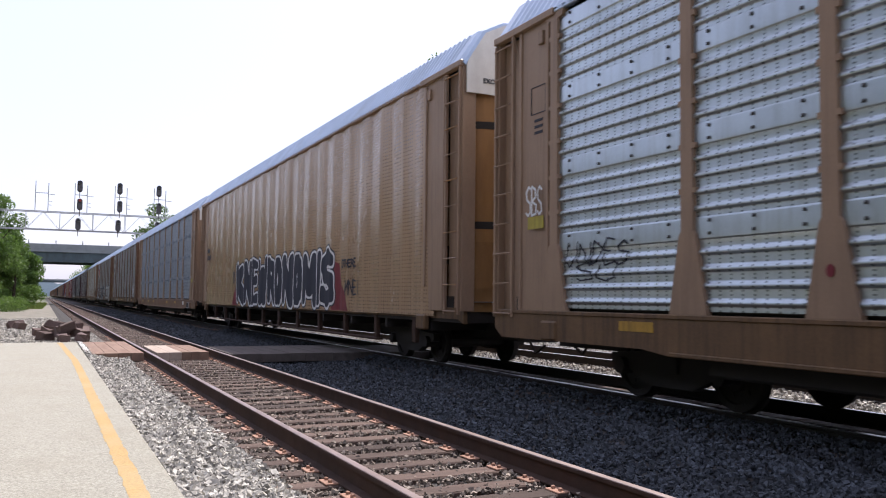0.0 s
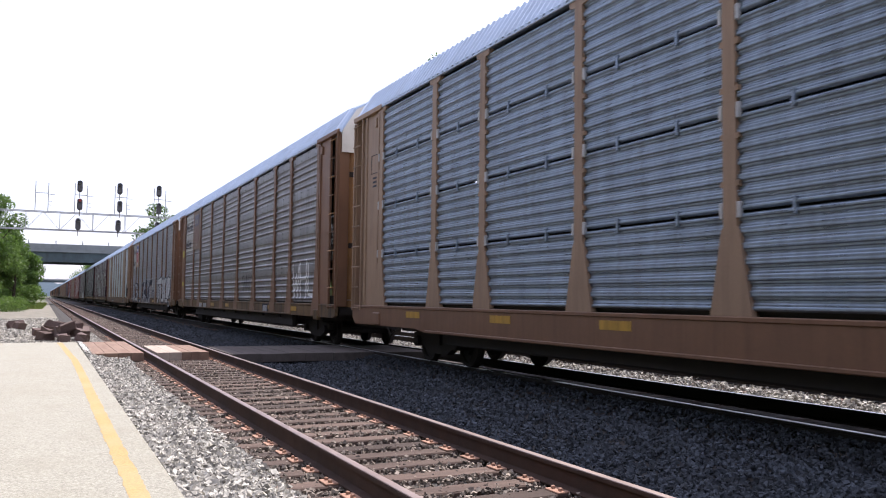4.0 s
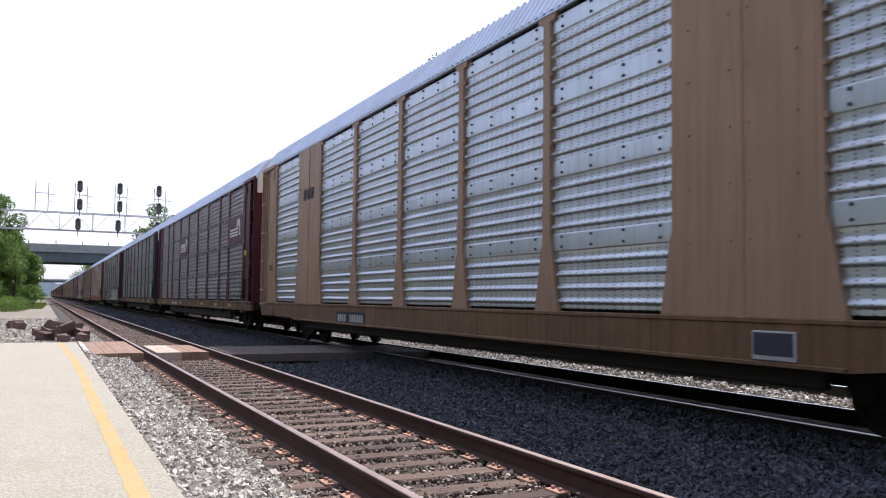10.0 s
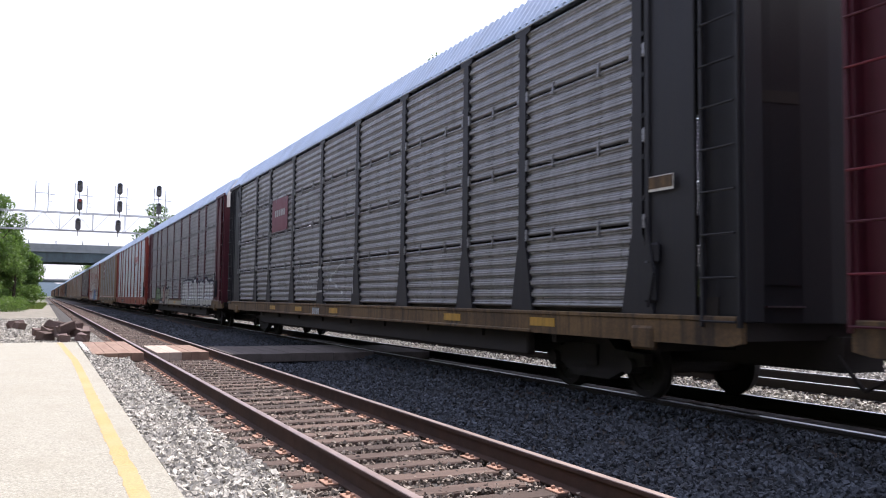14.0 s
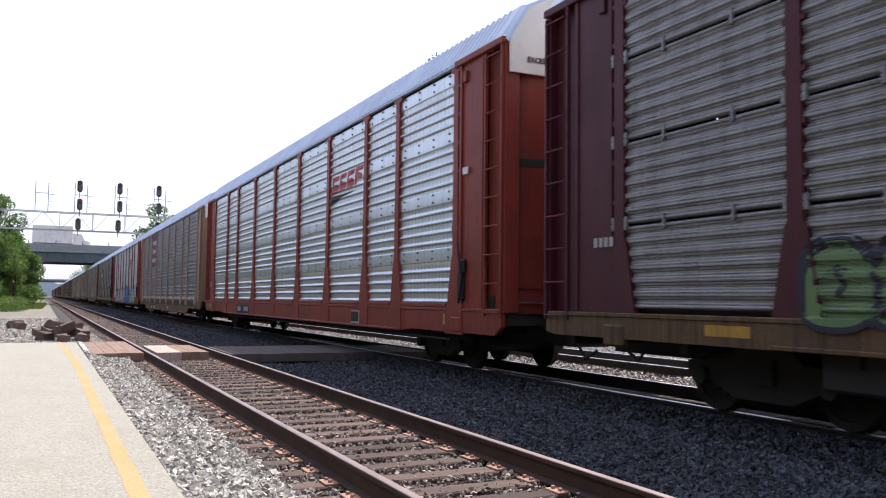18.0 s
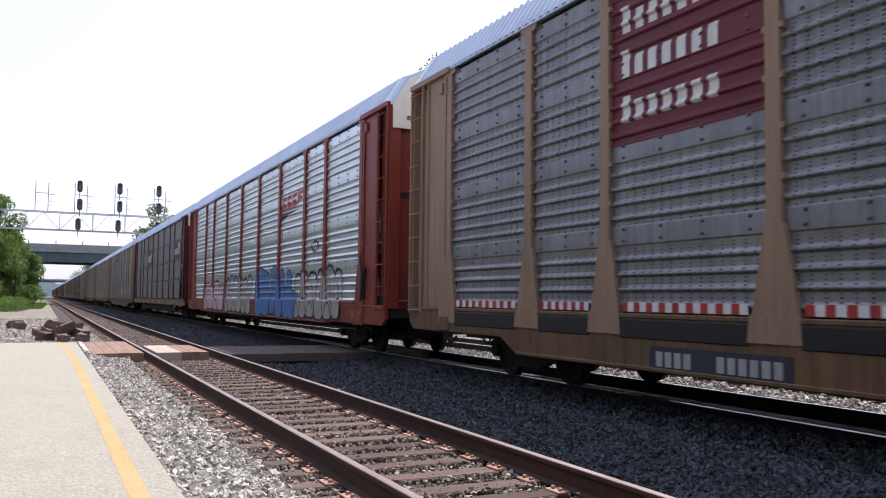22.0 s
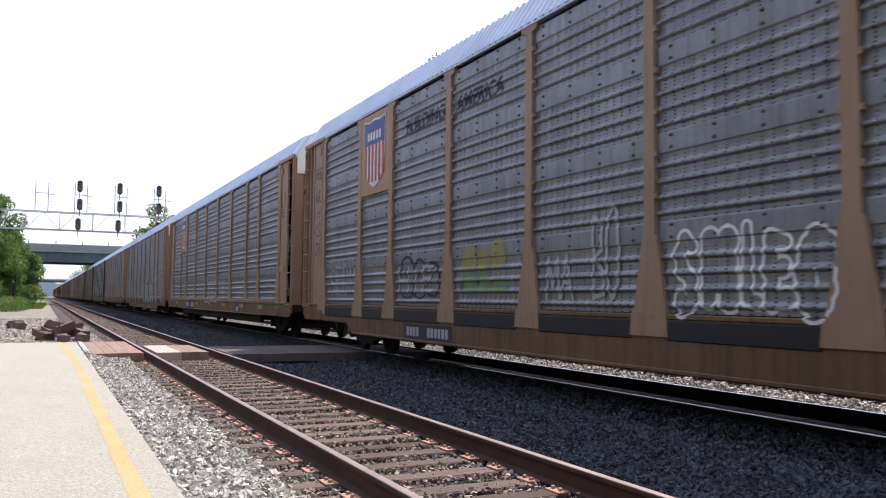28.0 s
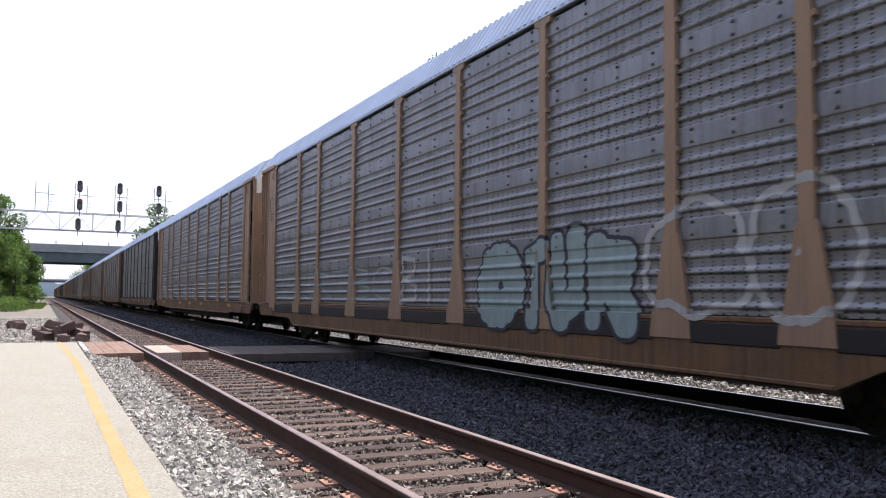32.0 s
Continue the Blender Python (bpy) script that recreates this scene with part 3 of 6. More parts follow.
for c, full in ((-0.38, False), (2.53, True), (5.60, True), (8.72, True)):
    mast = part("signal_mast", Shape().tube((c - 0.48, -0.5, 8.05), (c - 0.48, -0.5, 10.48), 0.032, 6).tube((c + 0.46, -0.5, 8.05), (c + 0.46, -0.5, 10.35), 0.032, 6).box(c - 0.48, c + 0.46, -0.53, -0.47, 9.50, 9.55).box(c + 0.46, c + 0.95, -0.52, -0.48, 9.42, 9.46).tube((c + 0.46, -0.5, 8.9), (c + 0.75, -0.5, 8.85), 0.02, 5).tube((c + 0.46, -0.5, 8.6), (c + 0.75, -0.5, 8.55), 0.02, 5), GALV, gantry)
    if full:
        for z, dx in ((10.22, -0.13), (8.72, -0.10), (7.10, -0.18)):
            h = part("signal_head", HEAD, SIGNAL_BLACK, gantry, "black signal head with an oval backing", (c + dx, -0.75, z))
            part("lens", lens, LENS_RED if z == 8.72 and c < 3 else GLASS_DARK, h, "", (0, -0.30, 0.3))


# ---------- road overpass, with a second one far behind ----------
def overpass(name, y, z0, z1, depth, label, x0=-30, x1=60):
    o = tagged(new(name), label, "bridge", kind="structure")
    o.location = (0, y, 0)
    for i in range(4):
        part("girder", Shape().box(x0, x1, i * depth / 3 - 0.25, i * depth / 3 + 0.25, z0, z0 + (z1 - z0) * 0.55), GIRDER, o, "dark green-grey steel girder")
    part("deck", Shape().box(x0, x1, -0.6, depth + 0.6, z0 + (z1 - z0) * 0.55, z0 + (z1 - z0) * 0.74), DECK, o)
    for yy in (-0.6, depth + 0.3):
        part("parapet", Shape().box(x0, x1, yy, yy + 0.3, z0 + (z1 - z0) * 0.72, z1, 0.03), DECK, o)
    for x in (max(x0, -30) + 8, min(x1, 60) - 22):
        part("pier", Shape().box(x - 1, x + 1, 0, depth, -0.5, z0 + 0.01), DECK, o)
    for i in range(14):
        part("fence_post", Shape().box(max(x0, -30) + 3.5 + i * 4.0, max(x0, -30) + 3.62 + i * 4.0, -0.5, -0.42, z1, z1 + 0.55), GIRDER, o)
    return o


overpass("road_bridge", 150.0, 6.67, 9.62, 11.0, "grey concrete road bridge on dark steel girders", -640, 320)
for x0, x1 in ((-640, -8), (36, 320)):
    bank = Shape().prism([(138, -0.4), (149.2, 6.6), (161.8, 6.6), (173, -0.4)], x0, x1)
    tagged(part("embankment", bank, GRASS), "grassy road embankment", "embankment", kind="structure")
overpass("distant_bridge", 420.0, 7.2, 8.6, 9.0, "distant concrete road bridge over the tracks", -60, 80)


# ---------- trees and grass ----------
def leaf_cloud(name, blobs, n, size, seed):
    """Leaves scattered through uneven clumps."""
    r = np.random.RandomState(seed)
    w = np.array([q[3] ** 2 for q in blobs])
    pick = r.choice(len(blobs), n, p=w / w.sum())
    c = np.array(blobs)[pick]
    d = r.normal(size=(n, 3))
    d /= np.linalg.norm(d, axis=1, keepdims=True)
    pos = c[:, :3] + d * (c[:, 3] * r.uniform(0.35, 1.08, n) ** 0.6)[:, None] * np.array([1, 1, 0.85])
    u = r.normal(size=(n, 3))
    u /= np.linalg.norm(u, axis=1, keepdims=True)
    t = np.cross(u, r.normal(size=(n, 3)))
    t /= np.linalg.norm(t, axis=1, keepdims=True)
    s = size * r.uniform(0.5, 1.3, n)[:, None]
    v = np.stack([pos - u * s, pos + t * s * 0.5, pos + u * s, pos - t * s * 0.5], 1).reshape(-1, 3)
    me = bpy.data.meshes.new(name)
    me.from_pydata(v, [], np.arange(4 * n).reshape(n, 4))
    me.materials.append(None)
    return me


def tree(x, y, z, height, spread, seed, label, leaves=5000, size=0.16, low=0.3):
    r = random.Random(seed)
    t = tagged(new("tree"), label, "tree", "trees along the line")
    t.location = (x, y, z)
    s = Shape()
    top = Vector((r.uniform(-0.3, 0.3), r.uniform(-0.3, 0.3), height * 0.62))
    s.tube((0, 0, -0.3), top * 0.5, height * 0.022, 8, height * 0.016)
    s.tube(top * 0.5, top, height * 0.016, 7, height * 0.007)
    blobs = []
    for i in range(16):
        a, h = r.uniform(0, 6.283), r.uniform(low, 1.0)
        reach = spread * (0.35 + 0.65 * math.sin(math.pi * min(0.97, (h - low) / (1.05 - low) * 0.75 + 0.22))) * r.uniform(0.6, 1.0)
        q = Vector((math.cos(a) * reach, math.sin(a) * reach, h * height * 0.95))
        s.tube(top * min(1.0, h * 0.85), q, height * 0.007, 5, height * 0.002)
        blobs.append((q.x, q.y, q.z, spread * r.uniform(0.26, 0.46)))
        blobs.append((q.x * 0.5, q.y * 0.5, q.z * 0.97, spread * r.uniform(0.3, 0.45)))
    part("trunk", s, BARK, t)
    part("crown", leaf_cloud("crown", blobs, leaves, size, seed), LEAF, t)
    return t


for x, y, z, hh, sp, seed in ((-4.9, 88, 0.0, 11.6, 2.9, 1), (-3.0, 103, 0.1, 8.4, 2.4, 2), (-2.2, 118, 0.0, 6.4, 2.3, 3), (-7.5, 100, 0.3, 12.5, 3.6, 4), (-4.4, 140, 0.0, 8.0, 3.0, 5), (-8.5, 72, 0.3, 15.0, 3.4, 6)):
    tree(x, y, z, hh, sp, seed, "leafy green tree in sun beside the path", 11000, 0.15, 0.12)
for x, y, hh, sp, seed in ((12.9, 104, 13.0, 3.4, 11), (18.5, 112, 12.0, 4.0, 12), (27.3, 60, 21.0, 4.2, 13), (17, 195, 10.0, 5.0, 14), (13.4, 290, 13.0, 4.2, 15), (14.5, 350, 17, 5.5, 16), (-4.6, 172, 6.3, 2.4, 18), (-4.4, 200, 7.0, 2.8, 19), (-4.0, 250, 8.0, 3.0, 20), (26, 130, 11, 5, 17)):
    tree(x, y, -0.3, hh, sp, seed, "leafy green tree behind the railway", 5200, 0.2, 0.2)
for x, y, hh, sp, seed in ((-8, 210, 11, 5, 21), (-14, 260, 12, 6, 22), (-7, 300, 10, 5, 23), (15, 300, 10, 5, 24), (19, 360, 12, 6, 25), (-9, 380, 11, 6, 26), (-26, 150, 12, 6, 27)):
    tree(x, y, -0.3, hh, sp, seed, "distant green tree by the line", 3200, 0.32, 0.1)

r = np.random.RandomState(9)
n = 9000
gx, gy = r.uniform(-6.5, -0.5, n), r.uniform(98, 150, n)
gx += (gy - 62) * 0.012
gz = -0.22 + 0 * gx
hgt = r.uniform(0.12, 0.5, n) * (1 + 1.2 * (gx < -2.2))
lean = r.normal(size=(n, 2)) * 0.14
v = np.stack([np.stack([gx - 0.03, gy, gz], -1), np.stack([gx + 0.03, gy, gz], -1), np.stack([gx + lean[:, 0], gy + lean[:, 1], gz + hgt], -1)], 1).reshape(-1, 3)
me = bpy.data.meshes.new("grass")
me.from_pydata(v, [], np.arange(3 * n).reshape(n, 3))
me.materials.append(None)
tagged(part("grass", me, GRASS), "tall green grass and weeds beside the path", "grass", kind="stuff")
bl = [(-2.2 + rnd.uniform(-0.8, 0.9) - (q % 3), 80 + q * 2.6, 0.3, rnd.uniform(0.5, 1.1)) for q in range(22)]
bush = tagged(new("bushes"), "low green bushes under the trees", "bush", kind="stuff")
part("foliage", leaf_cloud("foliage", bl, 9000, 0.10, 77), LEAF, bush)

# unseen woods added to block low sky and darken reflections on the cars
r = random.Random(31)
for name, x, y0, y1, high, n, size, label in (("woodland_edge", -16.5, -60, 27, 15.0, 17000, 0.45, "unseen wood added to darken reflections in the train"), ("tree_line", -11.5, 29, 128, 7.5, 17000, 0.42, "unseen trees added beside the path to darken reflections"), ("tree_line", -13.0, 176, 640, 9.0, 14000, 0.75, "unseen trees added beyond the bridge to darken reflections in far cars")):
    bl = [(x + r.uniform(-1.6, 1.6), y0 + q * (y1 - y0) / 110, r.uniform(1.0, high), r.uniform(1.6, 2.8) * (1 if y1 < 200 else 1.6)) for q in range(110)]
    wood = tagged(new(name), label, "trees", kind="stuff")
    part("foliage", leaf_cloud("foliage", bl, n, size, 78), WOOD_LEAF, wood)
    tagged(part("backdrop", Shape().box(x - 3.4, x - 2.6, y0, y1, -0.4, high), WOOD_LEAF), "unseen slab added behind the leaves to dim reflections", "trees", kind="structure")

ridge = Shape()
r = random.Random(5)
ridge.sheet([[(-400 + i * 20, 1500, -5), (-400 + i * 20, 1500, 12 + 8 * math.sin(i * 0.7) + r.uniform(0, 9))] for i in range(60)])
tagged(part("backdrop", ridge, FAR_HILL), "wooded ridge far off in a blue-grey haze tint", "hill", kind="structure")


# ---------- the train: covered car carriers ----------
PITCH, BODY, GAP = 27.40, 26.21, 1.19
HALF = BODY / 2
SIDE = -1.645                          # outer face of the posts, towards the platform
BAYS = (2.69, 1.877, 2.735, 2.735, 2.735, 2.735, 2.735, 1.877, 2.69)
EDGE = [-HALF + 1.70]
for w in BAYS:
    EDGE.append(EDGE[-1] + w)
ROWS = (1.13, 2.20, 3.24, 4.28, 5.32)  # seams between the stacked panels


def rib_profile(kind, h):
    """Outline of one corrugated panel: height and depth behind the posts' face."""
    if kind == "ribbed":
        pts, z = [(0.0, 0.075)], 0.05
        for i in range(4):
            pts += [(z - 0.007, 0.0768), (z, 0.0765), (z + 0.009, 0.074), (z + 0.022, 0.050), (z + 0.031, 0.0425), (z + 0.047, 0.042), (z + 0.057, 0.046), (z + 0.083, 0.071), (z + 0.096, 0.0765), (z + 0.103, 0.0768)]
            z += 0.185
        pts += [(h - 0.258, 0.0765), (h - 0.252, 0.074), (h - 0.245, 0.062), (h - 0.238, 0.060), (h - 0.228, 0.0598), (h - 0.024, 0.0612), (h - 0.015, 0.062), (h - 0.006, 0.067), (h, 0.071)]
    else:
        pts, n = [(0.014, 0.075)], 30
        step = (h - 0.06) / n
        for i in range(n):
            z = 0.03 + i * step
            wave = 0.056 - 0.021 * math.cos(6.2832 * (i + 0.5) / 5)
            pts += [(z, wave + 0.0015), (z + step * 0.25, wave - 0.001), (z + step * 0.7, wave - 0.001), (z + step * 0.95, wave + 0.0015)]
        pts += [(h - 0.014, 0.075)]
    return pts


def fold_depth(y, z):
    """Depth of the closed car's thin sheet: shallow upright folds and soft dents."""
    return 0.052 + 0.018 * math.cos(6.2832 * y / 1.087) + 0.004 * math.cos(6.2832 * y / 0.41) + 0.036 * noise.noise(Vector((y * 0.75, z * 0.33, 3.1)))


def depth_at(kind, z, y):
    """Depth of the side's surface at that height and place."""
    if kind == "flat":
        return 0.006
    if kind == "closed":
        return fold_depth(y, z)
    if z < (1.205 if GUARDED[0] else ROWS[0]):
        return 0.0
    reach = 0.10 if z > 2.02 else 0.10 + 0.2 * (2.02 - z) / 0.9
    if min(abs(y - e) for e in EDGE) < reach:
        return 0.016
    for a, b in zip(ROWS, ROWS[1:]):
        if a <= z < b:
            up = LIFTED if a == ROWS[0] and not GUARDED[1] else 0.0
            return DEPTHS[kind, 1.07 - up if a == ROWS[0] else 1.04][max(0, int((z - a - up) * 500))]
    return 0.02


LIFTED = 0.03                           # gap under the lowest panels where no guard plate covers them
DEPTHS, GUARDED = {}, [False, False]     # guard plates over the panels' feet; full-height lowest panels
for k in ("ribbed", "slatted"):
    for high in (1.04, 1.07 - LIFTED, 1.07):
        q = rib_profile(k, high)
        DEPTHS[k, high] = [float(np.interp(i / 500, [c[0] for c in q], [c[1] for c in q])) for i in range(560)]
CACHE = {}


def panel_mesh(kind, width, h):
    key = (kind, round(width, 3), round(h, 3))
    if key not in CACHE:
        s = Shape()
        y0, y1 = -width / 2 + 0.05, width / 2 - 0.05
        prof = rib_profile(kind, h)
        s.sheet([[(SIDE + d, y, z) for y in (y0, y1)] for z, d in prof])
        # folded lips along the top and bottom edges
        for z, d in (prof[0], prof[-1]):
            s.sheet([[(SIDE + d, y, z) for y in (y0, y1)], [(SIDE + 0.11, y, z) for y in (y0, y1)]])
        sheet_faces = len(s.f)
        if kind == "ribbed":
            k = max(2, round(width / 0.75))
            for i in range(k):
                y = -width / 2 + (i + 0.5) * width / k
                for z in (h - 0.05, h - 0.19):
                    s.box(SIDE + 0.042, SIDE + 0.075, y - 0.016, y + 0.016, z - 0.016, z + 0.016)
        me = s.mesh("side_panel", True)
        me.materials.append(BOLT_DARK)
        for f in me.polygons:
            f.material_index = int(f.index >= sheet_faces)
        CACHE[key] = me
    return CACHE[key]


def bolts(s, width):
    """Bolt heads in upright rows on a plain panel."""
    for y in (-width / 2 + 0.2, -0.13, 0.13, width / 2 - 0.2):
        for i in range(6):
            z = 1.9 + i * 0.6
            s.box(SIDE - 0.008, SIDE + 0.02, y - 0.011, y + 0.011, z - 0.011, z + 0.011)
    return s


def cached(key, make):
    if key not in CACHE:
        CACHE[key] = make()
    return CACHE[key]


def post_mesh():
    s = Shape()
    out = [(-0.30, 1.10), (0.30, 1.10), (0.24, 1.40), (0.13, 2.0), (0.095, 2.05), (0.085, 5.26), (0.20, 5.28), (0.24, 5.40), (-0.24, 5.40), (-0.20, 5.28), (-0.085, 5.26), (-0.095, 2.05), (-0.13, 2.0), (-0.24, 1.40)]
    s.prism(out, SIDE + 0.016, SIDE + 0.10)
    for i in range(8):
        for y in (-0.11, 0.11):
            z = 1.5 + i * 0.5
            if z > 2.0:
                s.box(SIDE + 0.02, SIDE + 0.07, y - 0.022, y + 0.022, z - 0.03, z + 0.03)
    return s.mesh("post")


def roof_mesh():
    s = Shape()
    prof = [(-1.645, 5.38), (-1.60, 5.47), (-1.26, 6.00), (-0.86, 6.20), (0.0, 6.29), (0.86, 6.20), (1.26, 6.00), (1.60, 5.47), (1.645, 5.38)]
    rows = []
    y = -HALF + 0.35
    k = 0
    while y < HALF - 0.30:
        lift = 0.03 if k % 4 in (1, 2) else 0.0
        rows.append([(x * (1 + lift * 0.35), y, z + lift) for x, z in prof])
        y += 0.055 if k % 2 == 0 else 0.045
        k += 1
    s.sheet(rows)
    return s.mesh("roof")


def hood_mesh():
    s = Shape()
    prof = [(-1.64, 5.36), (-1.59, 5.45), (-1.25, 5.97), (-0.85, 6.17), (0.0, 6.26), (0.85, 6.17), (1.25, 5.97), (1.59, 5.45), (1.64, 5.36)]
    rows = [[(x * 1.006, HALF - 0.42, z + 0.05) for x, z in prof], [(x * 1.006, HALF - 0.12, z + 0.05) for x, z in prof], [(x * 0.985, HALF + 0.03, z + 0.02) for x, z in prof], [(x * 0.965, HALF + 0.055, z - 0.03) for x, z in prof]]
    s.sheet(rows)
    return s.mesh("end_hood")


def hood_front_mesh():
    s = Shape()
    out = [(-1.555, 4.86), (1.555, 4.86), (1.56, 5.35), (1.52, 5.45), (1.20, 5.95), (0.82, 6.14), (0.0, 6.23), (-0.82, 6.14), (-1.20, 5.95), (-1.52, 5.45), (-1.56, 5.35)]
    n = len(out)
    return s.add([(x, y, z) for y in (HALF + 0.03, HALF + 0.06) for x, z in out], [tuple(range(n)), tuple(range(2 * n - 1, n - 1, -1))] + [(i, (i + 1) % n, n + (i + 1) % n, n + i) for i in range(n)]).mesh("hood_front")


def door_mesh():
    s = Shape()
    rows = []
    for z in (1.05, 1.2, 4.9, 5.0):
        rows.append([(x, HALF + 0.02 - 0.22 * abs(x / 1.45) ** 3.0 + (0.02 if z < 4.95 else -0.04), z) for x in (-1.45, -1.35, -1.15, -0.8, -0.4, -0.03, 0.03, 0.4, 0.8, 1.15, 1.35, 1.45)])
    s.sheet(rows)
    return s.mesh("end_door")


def door_piece(x0, x1, z0, z1, proud, back=0.02):
    """A thin piece that follows the curve of the end door."""
    s = Shape()
    xs = [x0 + (x1 - x0) * i / 6 for i in range(7)]
    face = [(x, HALF + 0.04 - 0.22 * abs(x / 1.45) ** 3.0) for x in xs]
    ring = [(x, y + proud) for x, y in face] + [(x, y - back) for x, y in reversed(face)]
    n = len(ring)
    return s.add([(x, y, z) for z in (z0, z1) for x, y in ring], [tuple(range(n)), tuple(range(2 * n - 1, n - 1, -1))] + [(i, (i + 1) % n, n + (i + 1) % n, n + i) for i in range(n)])


END_PIECES = (
    # pieces of the side between the last post and the corner: name, box, what it is
    ("end_sheet", (0.05, 0.10, -0.92, -0.05, 1.06, 5.34), ""),
    ("stiffener", (0.015, 0.06, -0.86, -0.78, 1.5, 5.28), ""),
    ("stiffener", (0.025, 0.06, -0.10, -0.02, 1.1, 5.34), ""),
    ("ladder_recess", (0.16, 0.22, -0.05, 0.62, 1.06, 5.34), ""),
    ("corner_post", (0.04, 0.30, 0.60, 0.70, 1.06, 5.40), ""),
    ("eave_bracket", (-0.02, 0.10, -1.02, 0.70, 5.33, 5.44), "painted eave bracket over the ladder"),
    ("lifting_eye", (0.0, 0.06, -0.72, -0.60, 5.0, 5.2), ""),
)


def sill_mesh(low):
    """Side beam of the flat car; low: its bottom edge between the trucks."""
    s = Shape()
    end = max(low, 0.70)
    out = [(-HALF + 0.25, end), (-HALF + 3.6, end), (-HALF + 4.1, low), (HALF - 4.1, low), (HALF - 3.6, end), (HALF - 0.25, end), (HALF - 0.05, 0.84), (HALF - 0.05, 1.06), (-HALF + 0.05, 1.06), (-HALF + 0.05, 0.84)]
    s.prism(out, SIDE + 0.015, SIDE + 0.09)
    s.box(SIDE - 0.001, SIDE + 0.09, -HALF + 0.1, HALF - 0.1, 1.06, 1.12, 0.012)
    s.box(SIDE - 0.01, SIDE + 0.06, -HALF + 4.1, HALF - 4.1, low, low + 0.05, 0.01)
    return s.mesh("side_sill")


def core_mesh(skirt=True):
    s = Shape()
    s.box(-1.5, 1.5, -HALF + 0.1, HALF - 0.1, 0.86, 1.05)
    # Added dark strip that blocks daylight behind the gap under the lowest panels.
    s.box(-1.50, -1.46, -HALF + 0.5, HALF - 0.5, 1.05, 1.32)
    for z in (2.18, 4.30):
        s.box(-1.42, 1.42, -HALF + 0.5, HALF - 0.5, z, z + 0.06)
    s.box(-0.32, 0.32, -HALF - 0.1, HALF + 0.1, 0.52, 0.9)
    s.box(-0.55, 0.55, -8.4, 8.4, 0.41, 0.87, 0.04)
    if skirt:
        s.box(-1.45, -1.30, -8.6, 8.6, 0.44, 0.9, 0.03)
    for i in range(12):
        y = -HALF + 1.5 + i * 2.2
        s.box(-1.5, 1.5, y - 0.06, y + 0.06, 0.68, 0.9)
    return s.mesh("underframe")


def far_side_mesh():
    s = Shape()
    s.box(1.52, 1.60, -HALF + 0.05, HALF - 0.05, 0.80, 1.14)
    for sy in (-1, 1):
        s.box(1.55, 1.60, *sorted((sy * (HALF - 0.1), sy * (HALF - 1.72))), 1.1, 5.4)
    for y in EDGE:
        s.box(1.55, 1.607, y - 0.09, y + 0.09, 1.1, 5.4)
    s.box(1.52, 1.6, -HALF + 0.05, HALF - 0.05, 5.33, 5.44)
    return s.mesh("far_side")


def truck_mesh():
    s = Shape()
    for sx in (-1, 1):
        s.prism([(-1.15, 0.44), (-1.15, 0.58), (-0.55, 0.62), (-0.35, 0.78), (0.35, 0.78), (0.55, 0.62), (1.15, 0.58), (1.15, 0.44), (0.75, 0.36), (0.4, 0.2), (-0.4, 0.2), (-0.75, 0.36)], sx * 0.98 - 0.07, sx * 0.98 + 0.07)
        for k in (-0.13, 0.0, 0.13):
            s.tube((sx * 1.0, k, 0.28), (sx * 1.0, k, 0.6), 0.055, 7)
        for k in (-0.89, 0.89):
            s.tube((sx * 0.92, k, 0.42), (sx * 1.13, k, 0.42), 0.11, 10)
    s.box(-1.1, 1.1, -0.18, 0.18, 0.38, 0.66)
    return s.mesh("truck")


def wheel_mesh():
    s = Shape()
    n = 28
    for sx in (-1, 1):
        rings = [(0.05, 0.86), (0.13, 0.86), (0.15, 0.80), (0.29, 0.80), (0.30, 0.835), (0.38, 0.835), (0.385, 0.74), (0.41, 0.73), (0.41, 0.705), (0.30, 0.705), (0.28, 0.74), (0.05, 0.74)]
        s.sheet([[(sx * x, r * math.cos(6.2832 * i / n), 0.385 + r * math.sin(6.2832 * i / n)) for i in range(n + 1)] for r, x in rings])
        for k in range(5):
            a = 6.2832 * k / 5
            s.box(sx * 0.80 - 0.02, sx * 0.80 + 0.02, 0.2 * math.cos(a) - 0.03, 0.2 * math.cos(a) + 0.03, 0.385 + 0.2 * math.sin(a) - 0.03, 0.385 + 0.2 * math.sin(a) + 0.03)
    s.tube((-0.9, 0, 0.385), (0.9, 0, 0.385), 0.08, 10)
    s.v = [(x, y, z - 0.385) for x, y, z in s.v]
    return s.mesh("wheelset")


def coupler_mesh():
    s = Shape()
    s.box(-0.12, 0.12, HALF + 0.0, HALF + 0.50, 0.72, 0.92, 0.03)
    s.box(-0.20, 0.20, HALF + 0.42, HALF + 0.625, 0.66, 0.98, 0.05)
    s.tube((0.35, HALF + 0.05, 0.7), (0.32, HALF + 0.35, 0.35), 0.025, 6).tube((0.32, HALF + 0.35, 0.35), (0.30, HALF + 0.62, 0.5), 0.025, 6)
    s.tube((-1.1, HALF - 0.05, 0.80), (-0.1, HALF + 0.25, 0.95), 0.02, 6)
    return s.mesh("coupler")


def fold_mesh(width, middle):
    """One sheet of the closed-sided car, about its own middle."""
    s = Shape()
    n, m = 30, 16
    s.sheet([[(SIDE + fold_depth(middle - width / 2 + width * i / n, 0.96 + 4.44 * j / m), -width / 2 + width * i / n, 0.96 + 4.44 * j / m) for i in range(n + 1)] for j in range(m + 1)])
    return s.mesh("side_sheet", True)


